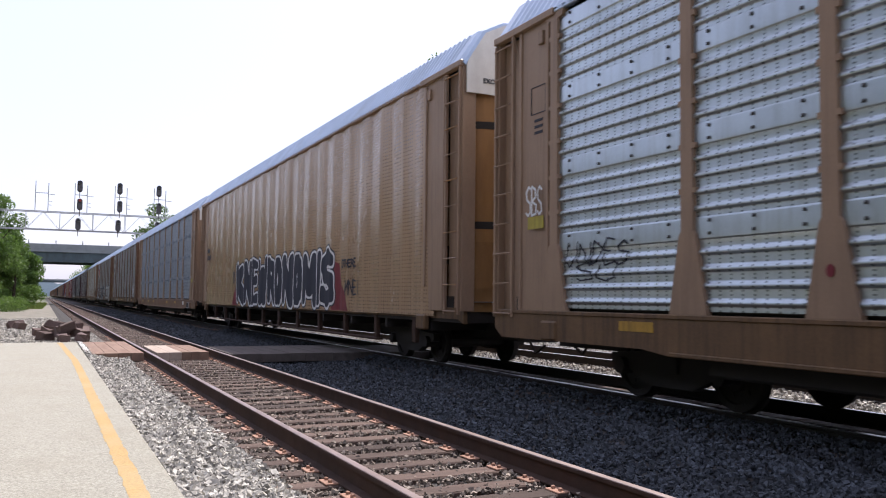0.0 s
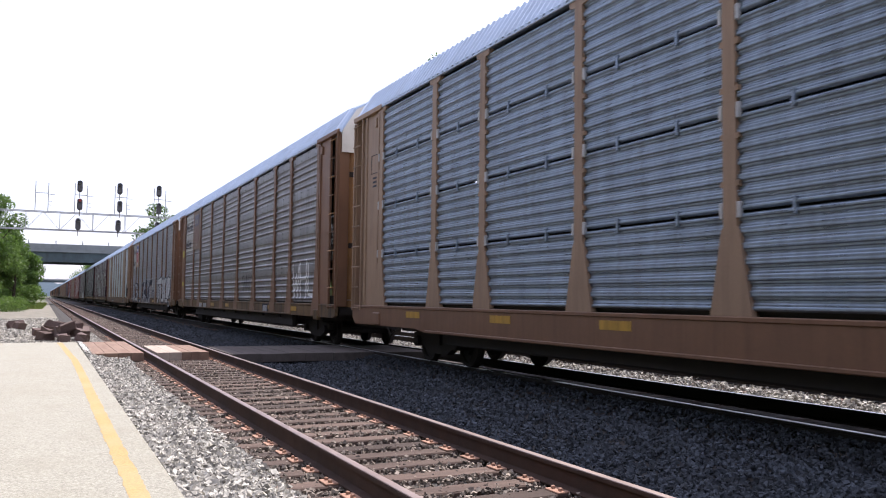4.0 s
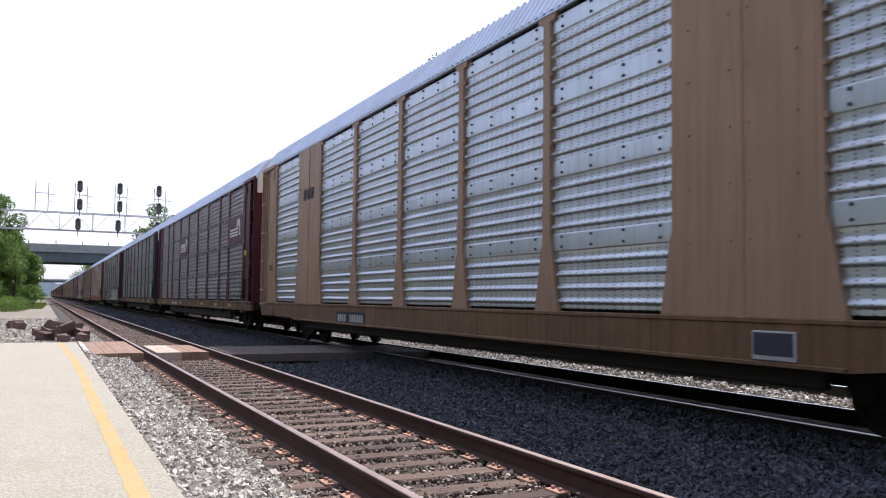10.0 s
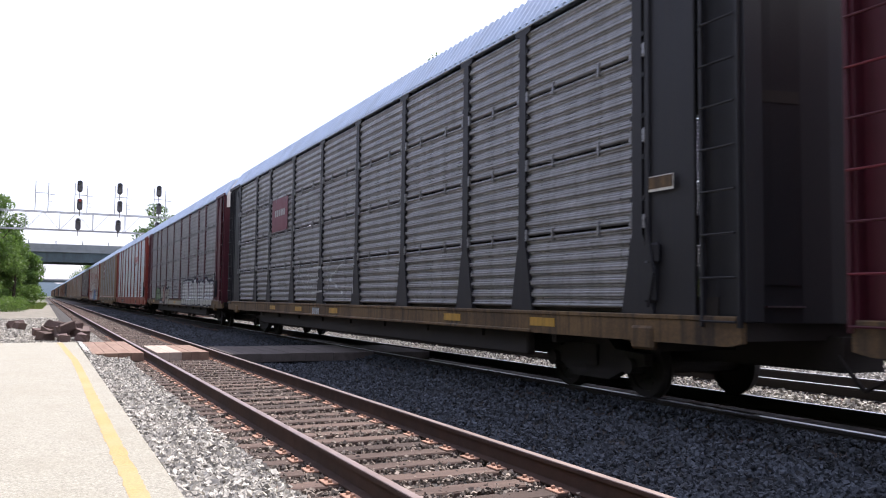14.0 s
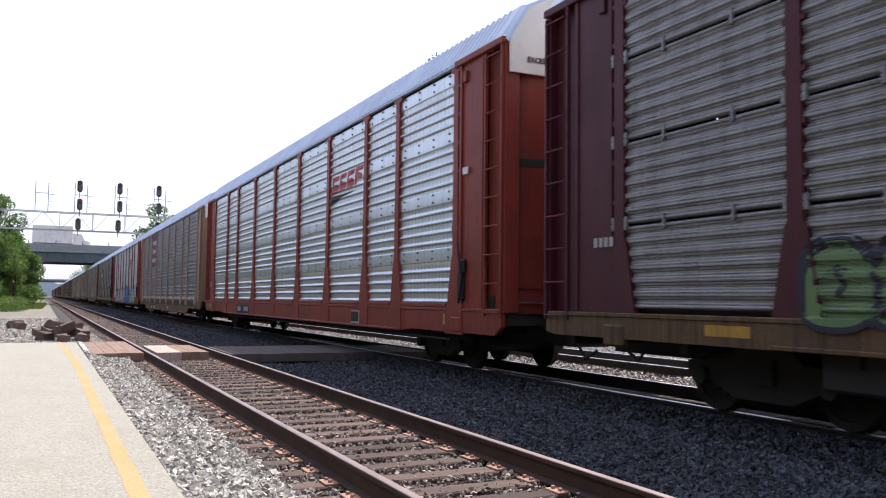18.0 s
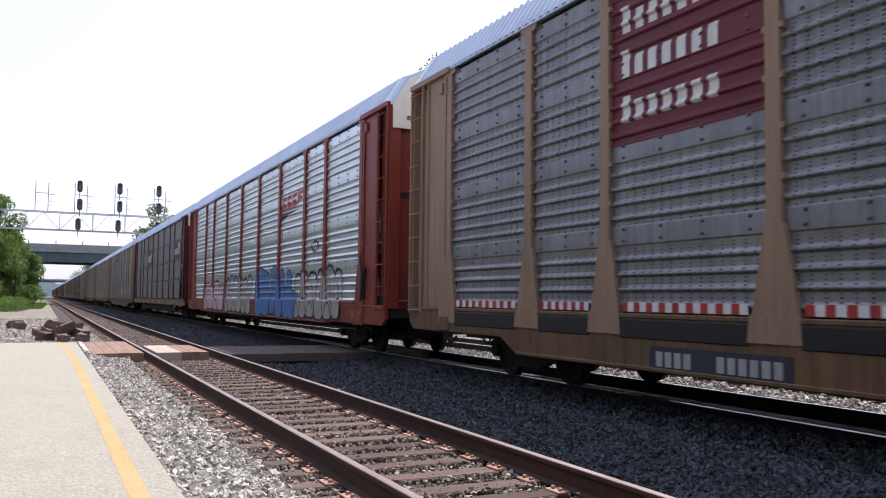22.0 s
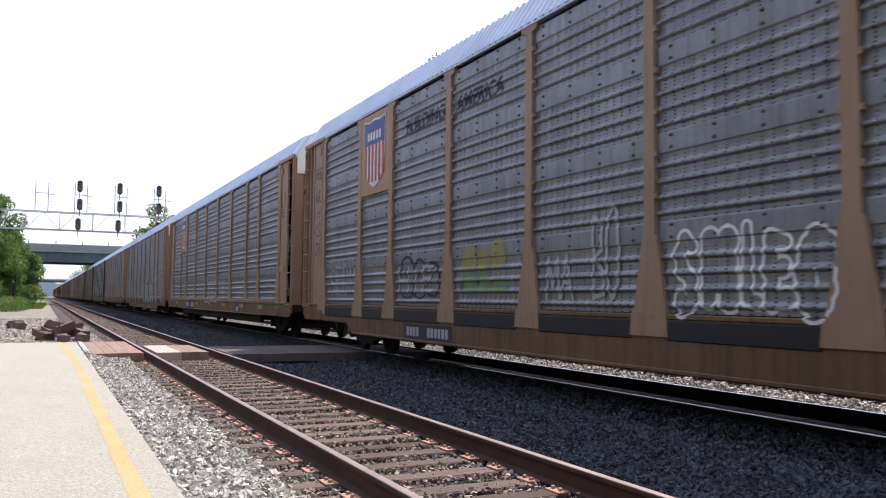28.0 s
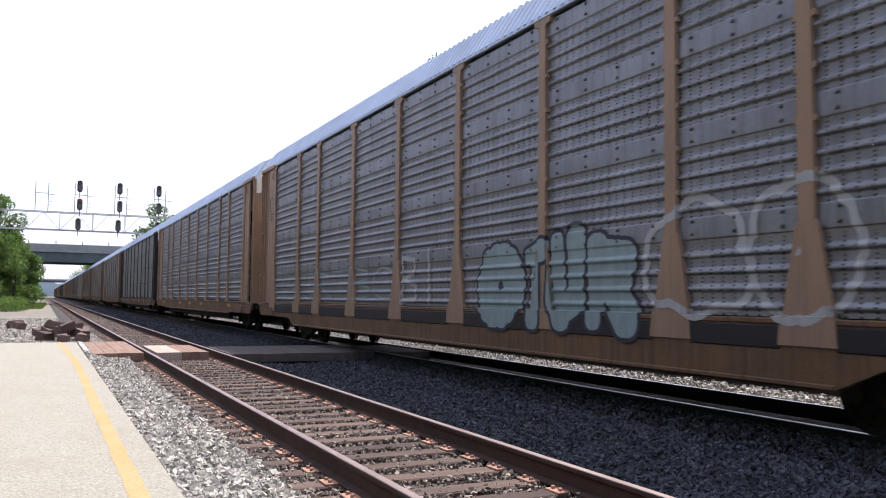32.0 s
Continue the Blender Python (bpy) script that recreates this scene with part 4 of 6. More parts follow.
STROKES = {
    "I": [[(0.5, 0), (0.5, 1)]], "N": [[(0, 0), (0.05, 1), (0.9, 0), (0.95, 1)]], "O": [[(0.5 + 0.48 * math.cos(6.2832 * i / 14), 0.5 + 0.5 * math.sin(6.2832 * i / 14)) for i in range(15)]],
    "M": [[(0, 0), (0.12, 1), (0.5, 0.3), (0.88, 1), (1, 0)]], "K": [[(0.05, 0), (0, 1)], [(0.9, 1), (0.1, 0.5), (1, 0)]], "E": [[(0.9, 0.95), (0.1, 1), (0, 0.5), (0.7, 0.55)], [(0, 0.5), (0.05, 0), (0.95, 0.05)]],
    "W": [[(0, 1), (0.25, 0), (0.5, 0.7), (0.75, 0), (1, 1)]], "B": [[(0.05, 0), (0.05, 1), (0.8, 0.9), (0.75, 0.6), (0.1, 0.5), (0.9, 0.35), (0.85, 0.05), (0.05, 0)]], "S": [[(0.95, 0.9), (0.5, 1), (0.05, 0.8), (0.2, 0.55), (0.85, 0.42), (0.9, 0.12), (0.45, 0), (0, 0.12)]],
    "T": [[(0, 0.92), (1, 1)], [(0.5, 0.95), (0.45, 0)]], "A": [[(0, 0), (0.45, 1), (1, 0)], [(0.2, 0.38), (0.8, 0.38)]], "R": [[(0.05, 0), (0.05, 1), (0.85, 0.85), (0.7, 0.5), (0.1, 0.5)], [(0.4, 0.5), (1, 0)]],
    "P": [[(0.1, 0), (0.05, 1), (0.8, 0.95), (0.9, 0.65), (0.5, 0.48), (0.1, 0.5)]], "D": [[(0.05, 0), (0.05, 1), (0.8, 0.8), (0.95, 0.4), (0.6, 0.05), (0.05, 0)]], "C": [[(0.95, 0.85), (0.5, 1), (0.05, 0.6), (0.1, 0.2), (0.5, 0), (0.95, 0.15)]],
    "U": [[(0.05, 1), (0.05, 0.25), (0.4, 0), (0.85, 0.2), (0.95, 1)]], "J": [[(0.3, 1), (1, 0.95)], [(0.65, 0.95), (0.6, 0.2), (0.3, 0), (0, 0.2)]], "L": [[(0.1, 1), (0.05, 0.05), (0.9, 0)]], "H": [[(0.05, 0), (0, 1)], [(0.95, 1), (0.9, 0)], [(0.05, 0.5), (0.9, 0.52)]],
    "-": [[(0, 0.5), (1, 0.55)]], " ": [],
}


def strips(kind, ys, zs, value, lift):
    """A painted area: level strips wherever value is below zero, laid on the side's surface. value: rows by height, columns by place."""
    verts, faces, known = [], [], {}

    def corner(y, h):
        key = (round(y, 4), round(h, 4))
        if key not in known:
            known[key] = len(verts)
            verts.append((SIDE + depth_at(kind, h, y) - lift, y, h))
        return known[key]

    dz = (zs[1] - zs[0]) / 2
    for z, v in zip(zs, value):
        inside = v < 0
        k = 0
        while k < len(ys):
            if not inside[k]:
                k += 1
                continue
            e = k
            while e + 1 < len(ys) and inside[e + 1]:
                e += 1
            a, b = ys[k], ys[e]
            if k:
                a -= (ys[k] - ys[k - 1]) * v[k] / (v[k] - v[k - 1])
            if e + 1 < len(ys):
                b += (ys[e + 1] - ys[e]) * v[e] / (v[e] - v[e + 1])
            reach = 0.10 if z > 2.02 else 0.10 + 0.2 * (2.02 - z) / 0.9
            cuts = [a, b]
            cuts += [0.06 * i for i in range(math.ceil(a / 0.06), math.floor(b / 0.06) + 1)]
            if kind in ("ribbed", "slatted"):
                cuts += [p + q for p in EDGE for q in (-reach - 0.001, -reach + 0.001, reach - 0.001, reach + 0.001) if a < p + q < b]
            cuts = sorted(set(round(y, 4) for y in cuts))
            for p, q in zip(cuts, cuts[1:]):
                faces.append((corner(p, z - dz), corner(q, z - dz), corner(q, z + dz), corner(p, z + dz)))
            k = e + 1
    me = bpy.data.meshes.new("graffiti")
    me.from_pydata(verts, [], faces)
    me.materials.append(None)
    return me


def fat_word(c, kind, word, bounds, z0, z1, fill, rim, thick=0.2, edge=0.05, seed=1, label="", halo=None, lean=0.0, fat=1.0, square=False, shade=None):
    """Fat sprayed letters, side by side, with a rim round each; bounds: where each letter starts and ends, from the far end on."""
    r = random.Random(seed)
    pad = thick + edge + 0.15
    ys = np.arange(bounds[-1] - pad, bounds[0] + pad, 0.02)
    zs = np.arange(z0 - 0.12, z1 + 0.16, 0.014)
    gy, gz = np.meshgrid(ys, zs)
    first, second, letters = np.full(gy.shape, 9.0), np.full(gy.shape, 9.0), []
    for ch, a, b in zip(word, bounds, bounds[1:]):
        w = a - b
        t = min(thick, {"M": 0.15, "W": 0.15, "I": 0.42, "T": 0.2, "N": 0.18, "S": 0.155, "E": 0.17, "R": 0.18, "K": 0.19}.get(ch, 0.21) * w * fat)
        top, low = z1 + r.uniform(-0.10, 0.06), z0 + r.uniform(-0.03, 0.05)
        d = np.full(gy.shape, 9.0)
        power = 5.0 if square else 2.6
        for path in STROKES[ch]:
            pts = [(a - t - (w - 2 * t) * u + lean * (q - 0.5) + r.uniform(-0.03, 0.03) * w, low + t + (top - low - 2 * t) * q) for u, q in path]
            for (ya, za), (yb, zb) in zip(pts, pts[1:]):
                k = np.clip(((gy - ya) * (yb - ya) + (gz - za) * (zb - za)) / ((yb - ya) ** 2 + (zb - za) ** 2 + 1e-9), 0, 1)
                taper = t * (0.82 + 0.36 * k)
                d = np.minimum(d, (np.abs(gy - ya - k * (yb - ya)) ** power + np.abs(gz - za - k * (zb - za)) ** power) ** (1 / power) - taper)
        if square:
            d = np.maximum(d, low + edge - gz)
        letters.append(d)
        second = np.minimum(second, np.maximum(first, d))
        first = np.minimum(first, d)
    if shade:
        cast = np.minimum(first, np.roll(np.roll(first, -6, axis=1), -4, axis=0))
        cast = np.minimum(cast, np.roll(np.roll(first, -11, axis=1), -8, axis=0))
        part("graffiti_shade", strips(kind, ys, zs, np.maximum(cast, z0 - gz), 0.003), shade, c, "sprayed block edge beside the letters")
    if halo:
        part("graffiti_halo", strips(kind, ys, zs, first - edge * 1.6, 0.003), halo, c, "dark outer edge of the graffiti")
    part("graffiti_rim", strips(kind, ys, zs, first - edge, 0.006), rim, c, "sprayed rim round the letters")
    for d in letters:
        other = np.where(first == d, second, first)
        part("graffiti_letter", strips(kind, ys, zs, np.maximum(d, edge * 0.9 - (other - d)), 0.009), fill, c, label)


def outlined(c, kind, word, bounds, z0, z1, ink, thick=0.12, width=0.02, seed=1, label=""):
    """Hollow bubble letters drawn with one sprayed line."""
    r = random.Random(seed)
    ys = np.arange(bounds[-1] - 0.3, bounds[0] + 0.3, 0.015)
    zs = np.arange(z0 - 0.1, z1 + 0.1, 0.012)
    gy, gz = np.meshgrid(ys, zs)
    for ch, a, b in zip(word, bounds, bounds[1:]):
        t = min(thick, 0.24 * (a - b))
        top, low = z1 + r.uniform(-0.18, 0.04), z0 + r.uniform(-0.03, 0.1)
        d = np.full(gy.shape, 9.0)
        for path in STROKES[ch]:
            pts = [(a - t - (a - b - 2 * t) * u + r.uniform(-0.05, 0.05) * (a - b), low + t + (top - low - 2 * t) * q) for u, q in path]
            for (ya, za), (yb, zb) in zip(pts, pts[1:]):
                k = np.clip(((gy - ya) * (yb - ya) + (gz - za) * (zb - za)) / ((yb - ya) ** 2 + (zb - za) ** 2 + 1e-9), 0, 1)
                d = np.minimum(d, np.hypot(gy - ya - k * (yb - ya), gz - za - k * (zb - za)) - t * (0.85 + 0.3 * k))
        part("graffiti_line", strips(kind, ys, zs, np.abs(d) - width, 0.007), ink, c, label)


def laid(bm, kind, lift):
    """Cuts a flat shape at the folds of the side and lays it on them."""
    zs = [q.co.z for q in bm.verts]
    ys = [q.co.y for q in bm.verts]
    planes = [(0, 0, row + h) for row in ROWS[:-1] for h, d in rib_profile(kind, 1.04) if min(zs) < row + h < max(zs)]
    if kind == "closed":
        planes = [(0, 0.09 * i, 0) for i in range(-120, 121) if i and min(ys) < 0.09 * i < max(ys)] + [(0, 0, 0.2 * i) for i in range(5, 28) if min(zs) < 0.2 * i < max(zs)]
    else:
        planes += [(0, e + q, 0) for e in EDGE for q in (-0.102, -0.098, 0.098, 0.102) if min(ys) < e + q < max(ys)]
    for q in planes:
        bmesh.ops.bisect_plane(bm, geom=[*bm.verts, *bm.edges, *bm.faces], dist=1e-5, plane_co=q, plane_no=(0, 0, 1) if q[2] else (0, 1, 0))
    for q in bm.verts:
        q.co.x = SIDE + depth_at(kind, q.co.z, q.co.y) - lift
    me = bpy.data.meshes.new("marking")
    bm.to_mesh(me)
    bm.free()
    me.materials.append(None)
    return me


def marking(name, outline, kind, material, c, label="", lift=0.006):
    """A flat painted mark of that outline (y, z), following the ribs."""
    bm = bmesh.new()
    bm.faces.new([bm.verts.new((0, y, z)) for y, z in outline])
    return part(name, laid(bm, kind, lift), material, c, label)


def sprayed(kind, word, y0, y1, z0, z1, width, lift, seed, skew=0.0, jitter=0.05):
    """Fat strokes in the rhythm of a sprayed word; they lie on the ribs of the side. The word reads from the far end (+y) to the near end."""
    r = random.Random(seed)
    s = Shape()
    n = len(word)
    step = (y1 - y0) / n
    for i, ch in enumerate(word):
        hh = (z1 - z0) * r.uniform(0.86, 1.0)
        for line in STROKES[ch]:
            pts = [(y1 - (i + 0.06 + 0.88 * a) * step + skew * b * hh + r.uniform(-jitter, jitter) * step, z0 + b * hh + r.uniform(-jitter, jitter) * hh * 0.5) for a, b in line]
            for (ya, za), (yb, zb) in zip(pts, pts[1:]):
                ln = math.hypot(yb - ya, zb - za)
                if ln < 1e-4:
                    continue
                dy, dz = (yb - ya) / ln, (zb - za) / ln
                m = max(2, int(ln / 0.03))
                k = max(2, int(width / 0.03))
                rows = []
                for j in range(-1, m + 2):
                    t = j / m
                    w = width * (0.72 if j in (-1, m + 1) else 1)
                    e = -width * 0.35 if j == -1 else (width * 0.35 if j == m + 1 else 0)
                    row = []
                    for c in range(k + 1):
                        o = (c / k - 0.5) * w
                        y = ya + (yb - ya) * max(0, min(1, t)) + dy * e - dz * o
                        z = za + (zb - za) * max(0, min(1, t)) + dz * e + dy * o
                        row.append((SIDE + depth_at(kind, z, y) - lift - 0.004, y, z))
                    rows.append(row)
                s.sheet(rows)
    me = bpy.data.meshes.new("graffiti")
    me.from_pydata(s.v, [], s.f)
    me.materials.append(None)
    return me


def throw_up(c, kind, y0, y1, z0, z1, n, fill, line, seed, label, edge=0.05, power=2.4):
    """Bubble letters run together: a thin scalloped fill with a drawn edge, and lines between the letters."""
    r = random.Random(seed)
    cuts = [y0 + (y1 - y0) * (i + (r.uniform(-0.18, 0.18) if 0 < i < n else 0)) / n for i in range(n + 1)]
    tops = [z1 - r.uniform(0, 0.18) for i in range(n)]
    lows = [z0 + r.uniform(0, 0.06) for i in range(n)]

    def span(y):
        for i in range(n):
            if cuts[i] <= y <= cuts[i + 1] + 1e-6:
                u = 2 * (y - cuts[i]) / (cuts[i + 1] - cuts[i]) - 1
                q = max(0.0, 1 - abs(u) ** power) ** 0.5
                return lows[i] + 0.16 * (1 - q), tops[i] - 0.30 * (1 - q)
        return z0, z1
    s = Shape()
    ys = np.linspace(y0, y1, int((y1 - y0) / 0.04) + 2)
    rows = []
    for y in ys:
        a, b = span(y)
        m = int((z1 - z0) / 0.02)
        rows.append([(SIDE + depth_at(kind, a + (b - a) * j / m, y) - 0.006, y, a + (b - a) * j / m) for j in range(m + 1)])
    s.sheet(rows)
    if fill:
        part("graffiti", s, fill, c, label)
    if not line:
        return
    paths = [[(y, span(y)[1]) for y in ys], [(y, span(y)[0]) for y in ys], [(y0, span(y0)[0]), (y0, span(y0)[1])], [(y1, span(y1)[0]), (y1, span(y1)[1])]]
    for y in cuts[1:-1]:
        a, b = span(y)
        bend = r.uniform(-0.12, 0.12)
        paths.append([(y + bend * math.sin(3.14 * k / 8), a + (b - a) * k / 8) for k in range(9)])
    for i in range(n if power < 4 else 0):
        m, w = (cuts[i] + cuts[i + 1]) / 2, cuts[i + 1] - cuts[i]
        paths.append([(m + r.uniform(-0.1, 0.1) * w, z0 + (z1 - z0) * q) for q in (0.35, 0.5, 0.68)])
        paths.append([(cuts[i] + w * (k / 6), z0 + 0.05 + 0.42 * math.sin(3.14 * k / 6)) for k in range(7)] if i % 2 else [(m - 0.1, z0 + 0.55), (m + 0.1, z0 + 0.56)])
    for k, q in enumerate(paths):
        part("graffiti_line", ribbon(kind, q, edge * (1.5 if k == 0 else r.uniform(0.6, 1.0))), line, c)


def ribbon(kind, path, width):
    """One sprayed line along the side."""
    s = Shape()
    pts = []
    for (ya, za), (yb, zb) in zip(path, path[1:]):
        m = max(1, int(math.hypot(yb - ya, zb - za) / 0.025))
        pts += [(ya + (yb - ya) * j / m, za + (zb - za) * j / m) for j in range(m)]
    pts.append(path[-1])
    rows = []
    for j, (y, z) in enumerate(pts):
        (ya, za), (yb, zb) = pts[max(0, j - 1)], pts[min(len(pts) - 1, j + 1)]
        ln = math.hypot(yb - ya, zb - za) or 1
        dy, dz = (yb - ya) / ln, (zb - za) / ln
        rows.append([(SIDE + depth_at(kind, z + dy * o, y - dz * o) - 0.011, y - dz * o, z + dy * o) for o in (-width / 2, 0, width / 2)])
    return s.sheet(rows)


def plate(name, outline, material, parent, x, label="", thick=0.006):
    """A flat mark of that outline (y, z) on the side."""
    return part(name, Shape().prism(outline, x, x - thick), material, parent, label)


def lettering(name, text, size, material, parent, y, z, x, label="", turn=-90, kind=None):
    """Painted words; kind: the ribbed side on which they lie."""
    cu = bpy.data.curves.new(name, "FONT")
    cu.body, cu.size, cu.extrude, cu.offset = text, size, 0.0 if kind else 0.003, size * 0.025
    tmp = bpy.data.objects.new(name, cu)
    scene.collection.objects.link(tmp)
    bpy.context.view_layer.update()
    me = bpy.data.meshes.new_from_object(tmp.evaluated_get(bpy.context.evaluated_depsgraph_get()))
    scene.collection.objects.unlink(tmp)
    bpy.data.objects.remove(tmp)
    if kind:
        bm = bmesh.new()
        bm.from_mesh(me)
        for q in bm.verts:
            q.co = (0, y - q.co.x, z + q.co.y)
        return part(name, laid(bm, kind, 0.006), material, parent, label)
    me.materials.clear()
    me.materials.append(None)
    ob = part(name, me, material, parent, label)
    ob.matrix_basis = pose(x, y, z, 90, 0, turn)
    return ob


def rect(y0, y1, z0, z1):
    return [(y0, z0), (y1, z0), (y1, z1), (y0, z1)]


CARS = []


def car(label, paint, sheet, kind="ribbed", sill=None, wide=(), end=None, closed=False, yellow=True, brake=False, low=0.64, hood=None, guard=None, deep=False, far=False):
    c = tagged(new("car_carrier"), label, "railway car", "cars of the passing train")
    CARS.append(c)
    GUARDED[:] = bool(guard) and not deep, bool(guard)
    sill = sill or {TAN: SILL_TAN, RUSTY_TAN: SILL_TAN, BRICK_RED: BRICK_RED}.get(paint, paint)
    end = end or paint
    part("underframe", cached("core%s" % (closed or paint is BRICK_RED), lambda: core_mesh(not closed and paint is not BRICK_RED)), UNDER, c, "soot-black underframe and decks")
    part("far_side", cached("far", far_side_mesh), paint, c)
    part("roof", cached("roof", roof_mesh), ROOF, c, "corrugated galvanised roof")
    part("eave_rail", cached("eave", lambda: Shape().box(SIDE + 0.0, SIDE + 0.10, -HALF + 1.6, HALF - 1.6, 5.36, 5.44, 0.012).mesh("eave_rail")), paint if closed else ROOF, c)
    part("side_sill", cached("sill%.2f" % low, lambda: sill_mesh(low)), sill, c, "", (0.10 if closed else 0, 0, 0))
    for turn in (0.0, math.pi):
        hd_top = part("end_hood", cached("hood", hood_mesh), hood or ROOF, c, "" if hood is None else "painted end hood", turn=turn)
        part("hood_front", cached("hoodfront", hood_front_mesh), hood or WHITE, hd_top, "painted end wall under the hood")
        part("end_door", cached("door", door_mesh), end, c, turn=turn)
        part("door_hatch", cached("hatch", lambda: door_piece(0.86, 1.36, 1.45, 2.27, 0.022).mesh("door_hatch")), end, c, turn=turn)
        part("door_seam", cached("seam", lambda: Shape().box(-0.05, 0.05, HALF, HALF + 0.06, 1.1, 4.82, 0.01).mesh("door_seam")), end, c, turn=turn)
        # A near-black strip on the door stands for each slot's dark inside.
        for z in () if end is CREAM else (3.39,) if paint in (MAROON, BLACK_PAINT, BRICK_RED) else (2.50, 4.27):
            part("window_slot", cached("slot", lambda: door_piece(0.82, 1.30, 0, 0.13, 0.003).mesh("window_slot")), UNDER, c, "dark strip for the shaded slot in the end door", (0, 0, z), turn)
        part("door_ledge", cached("ledge", lambda: door_piece(0.82, 1.30, 1.215, 1.232, 0.05).mesh("door_ledge")), STEEL, c, "worn steel ledge on the end door", turn=turn)
        part("coupler", cached("coupler", coupler_mesh), UNDER, c, "black steel coupler", turn=turn)
        tr = part("truck", cached("truck", truck_mesh), UNDER, c, "grimy black truck frame", (0, -9.68 if turn else 9.68, 0))
        for y in (-0.89, 0.89):
            WHEELS.append((len(CARS) - 1, part("wheelset", cached("wheel", wheel_mesh), UNDER, tr, "steel wheels on an axle", (0, y, 0.385))))
    for sy in (-1, 1):
        for k, (name, (x0, x1, y0, y1, z0, z1), what) in enumerate(END_PIECES):
            me = cached("end%d%d" % (k, sy), lambda: Shape().box(SIDE + x0, SIDE + x1, *sorted((sy * y0, sy * y1)), z0, z1, 0.01).mesh(name))
            part(name, me, paint, c, what, (0, sy * (HALF - 0.70), 0))
        lad = part("ladder", cached("ladder", lambda: Shape().box(SIDE - 0.01, SIDE + 0.05, -0.28, -0.23, 1.0, 5.36, 0.008).box(SIDE - 0.01, SIDE + 0.05, 0.25, 0.30, 1.0, 5.30, 0.008).mesh("ladder")), paint, c, "", (0, sy * (HALF - 0.32), 0))
        for i in range(0 if far else 10):
            part("rung", cached("rung", lambda: Shape().tube((SIDE - 0.03, -0.24, 0), (SIDE - 0.03, 0.26, 0), 0.013, 6).mesh("rung")), end if i % 2 else paint, lad, "", (0, 0, 1.06 + 0.46 * i))
        if sy < 0 and brake:
            bw = part("brake_gear", cached("brake", lambda: Shape().box(SIDE - 0.02, SIDE + 0.12, -0.1, 0.1, 1.25, 1.75, 0.03).box(SIDE - 0.03, SIDE + 0.05, -0.16, 0.04, 1.7, 1.95, 0.03).mesh("brake_gear")), BLACK_PAINT, c, "grimy hand-brake gear", (0, sy * (HALF - 1.45), 0))
            part("brake_chain", cached("chain", lambda: Shape().tube((SIDE - 0.04, 0.02, 2.25), (SIDE - 0.04, -0.12, 1.6), 0.018, 6).tube((SIDE - 0.04, -0.12, 1.6), (SIDE - 0.04, -0.02, 1.2), 0.018, 6).mesh("chain")), BLACK_PAINT, bw)
        part("jacking_pad", cached("pad", lambda: Shape().box(SIDE - 0.02, SIDE + 0.1, -0.2, 0.2, 0.70, 0.98, 0.03).mesh("jacking_pad")), sill, c, "", (0, sy * (HALF - 1.6), 0))
    if closed or far:
        part("far_sheet", cached("fsheet", lambda: Shape().box(1.55, 1.60, -HALF + 1.6, HALF - 1.6, 1.1, 5.4).mesh("far_sheet")), sheet, c)
    if closed:
        n = 11
        w = (BODY - 2.3) / n
        for i in range(n):
            middle = -HALF + 1.15 + (i + 0.5) * w
            part("side_sheet", fold_mesh(w, middle), sheet, c, "", (0, middle, 0))
        for i in range(12):
            y = -HALF + 2.2 + i * 2.08
            part("truss_post", cached("tpost", lambda: Shape().box(SIDE + 0.12, SIDE + 0.22, -0.09, 0.09, 0.42, 1.02, 0.02).mesh("truss_post")), RUST, c, "", (0, y, 0))
        part("lower_beam", cached("lbeam", lambda: Shape().box(SIDE + 0.10, SIDE + 0.25, -9.0, 9.0, 0.38, 0.43, 0.015).mesh("lower_beam")), RUST, c)
    else:
        foot = 0.86 if deep else low + 0.03 if paint in (BRICK_RED, RUSTY_TAN) and not wide else None
        for i, y in enumerate(EDGE):
            post = part("post", cached("post", post_mesh), paint, c, "", (0, y, 0))
            for z in ROWS[1:4] if kind == "slatted" and not far else ():
                for side in (-0.125, 0.125):
                    part("clip", cached("clip", lambda: Shape().box(SIDE + 0.008, SIDE + 0.06, -0.026, 0.026, -0.085, 0.085, 0.008).mesh("clip")), GALV if paint is TAN else sheet, post, "", (0, side, z + 0.02))
            if foot and not far:
                part("foot", cached("foot%.2f" % foot, lambda: Shape().prism([(-0.31, 1.135), (-0.34, foot), (0.34, foot), (0.31, 1.135)], SIDE - 0.004, SIDE + 0.03).mesh("foot")), paint, post)
        for i, (a, b) in enumerate(zip(EDGE, EDGE[1:])):
            if i in wide:
                part("plain_panel", cached("plain%.3f" % (b - a), lambda: bolts(Shape().box(SIDE + 0.01, SIDE + 0.06, -(b - a) / 2 - 0.02, (b - a) / 2 + 0.02, 1.1, 5.38, 0.012).box(SIDE - 0.004, SIDE + 0.04, -0.06, 0.06, 1.1, 5.38, 0.01), (b - a)).mesh("plain_panel")), paint, c, "plain painted steel panel", (0, (a + b) / 2, 0))
                continue
            if guard:
                part("guard_plate", cached("guard%.3f%s" % (b - a, deep), lambda: Shape().box(SIDE - 0.001, SIDE + 0.03, -(b - a) / 2 + 0.32, (b - a) / 2 - 0.32, 0.82 if deep else 1.122, 1.05 if deep else 1.20, 0.012).mesh("guard_plate")), guard, c, "", (0, (a + b) / 2, 0))
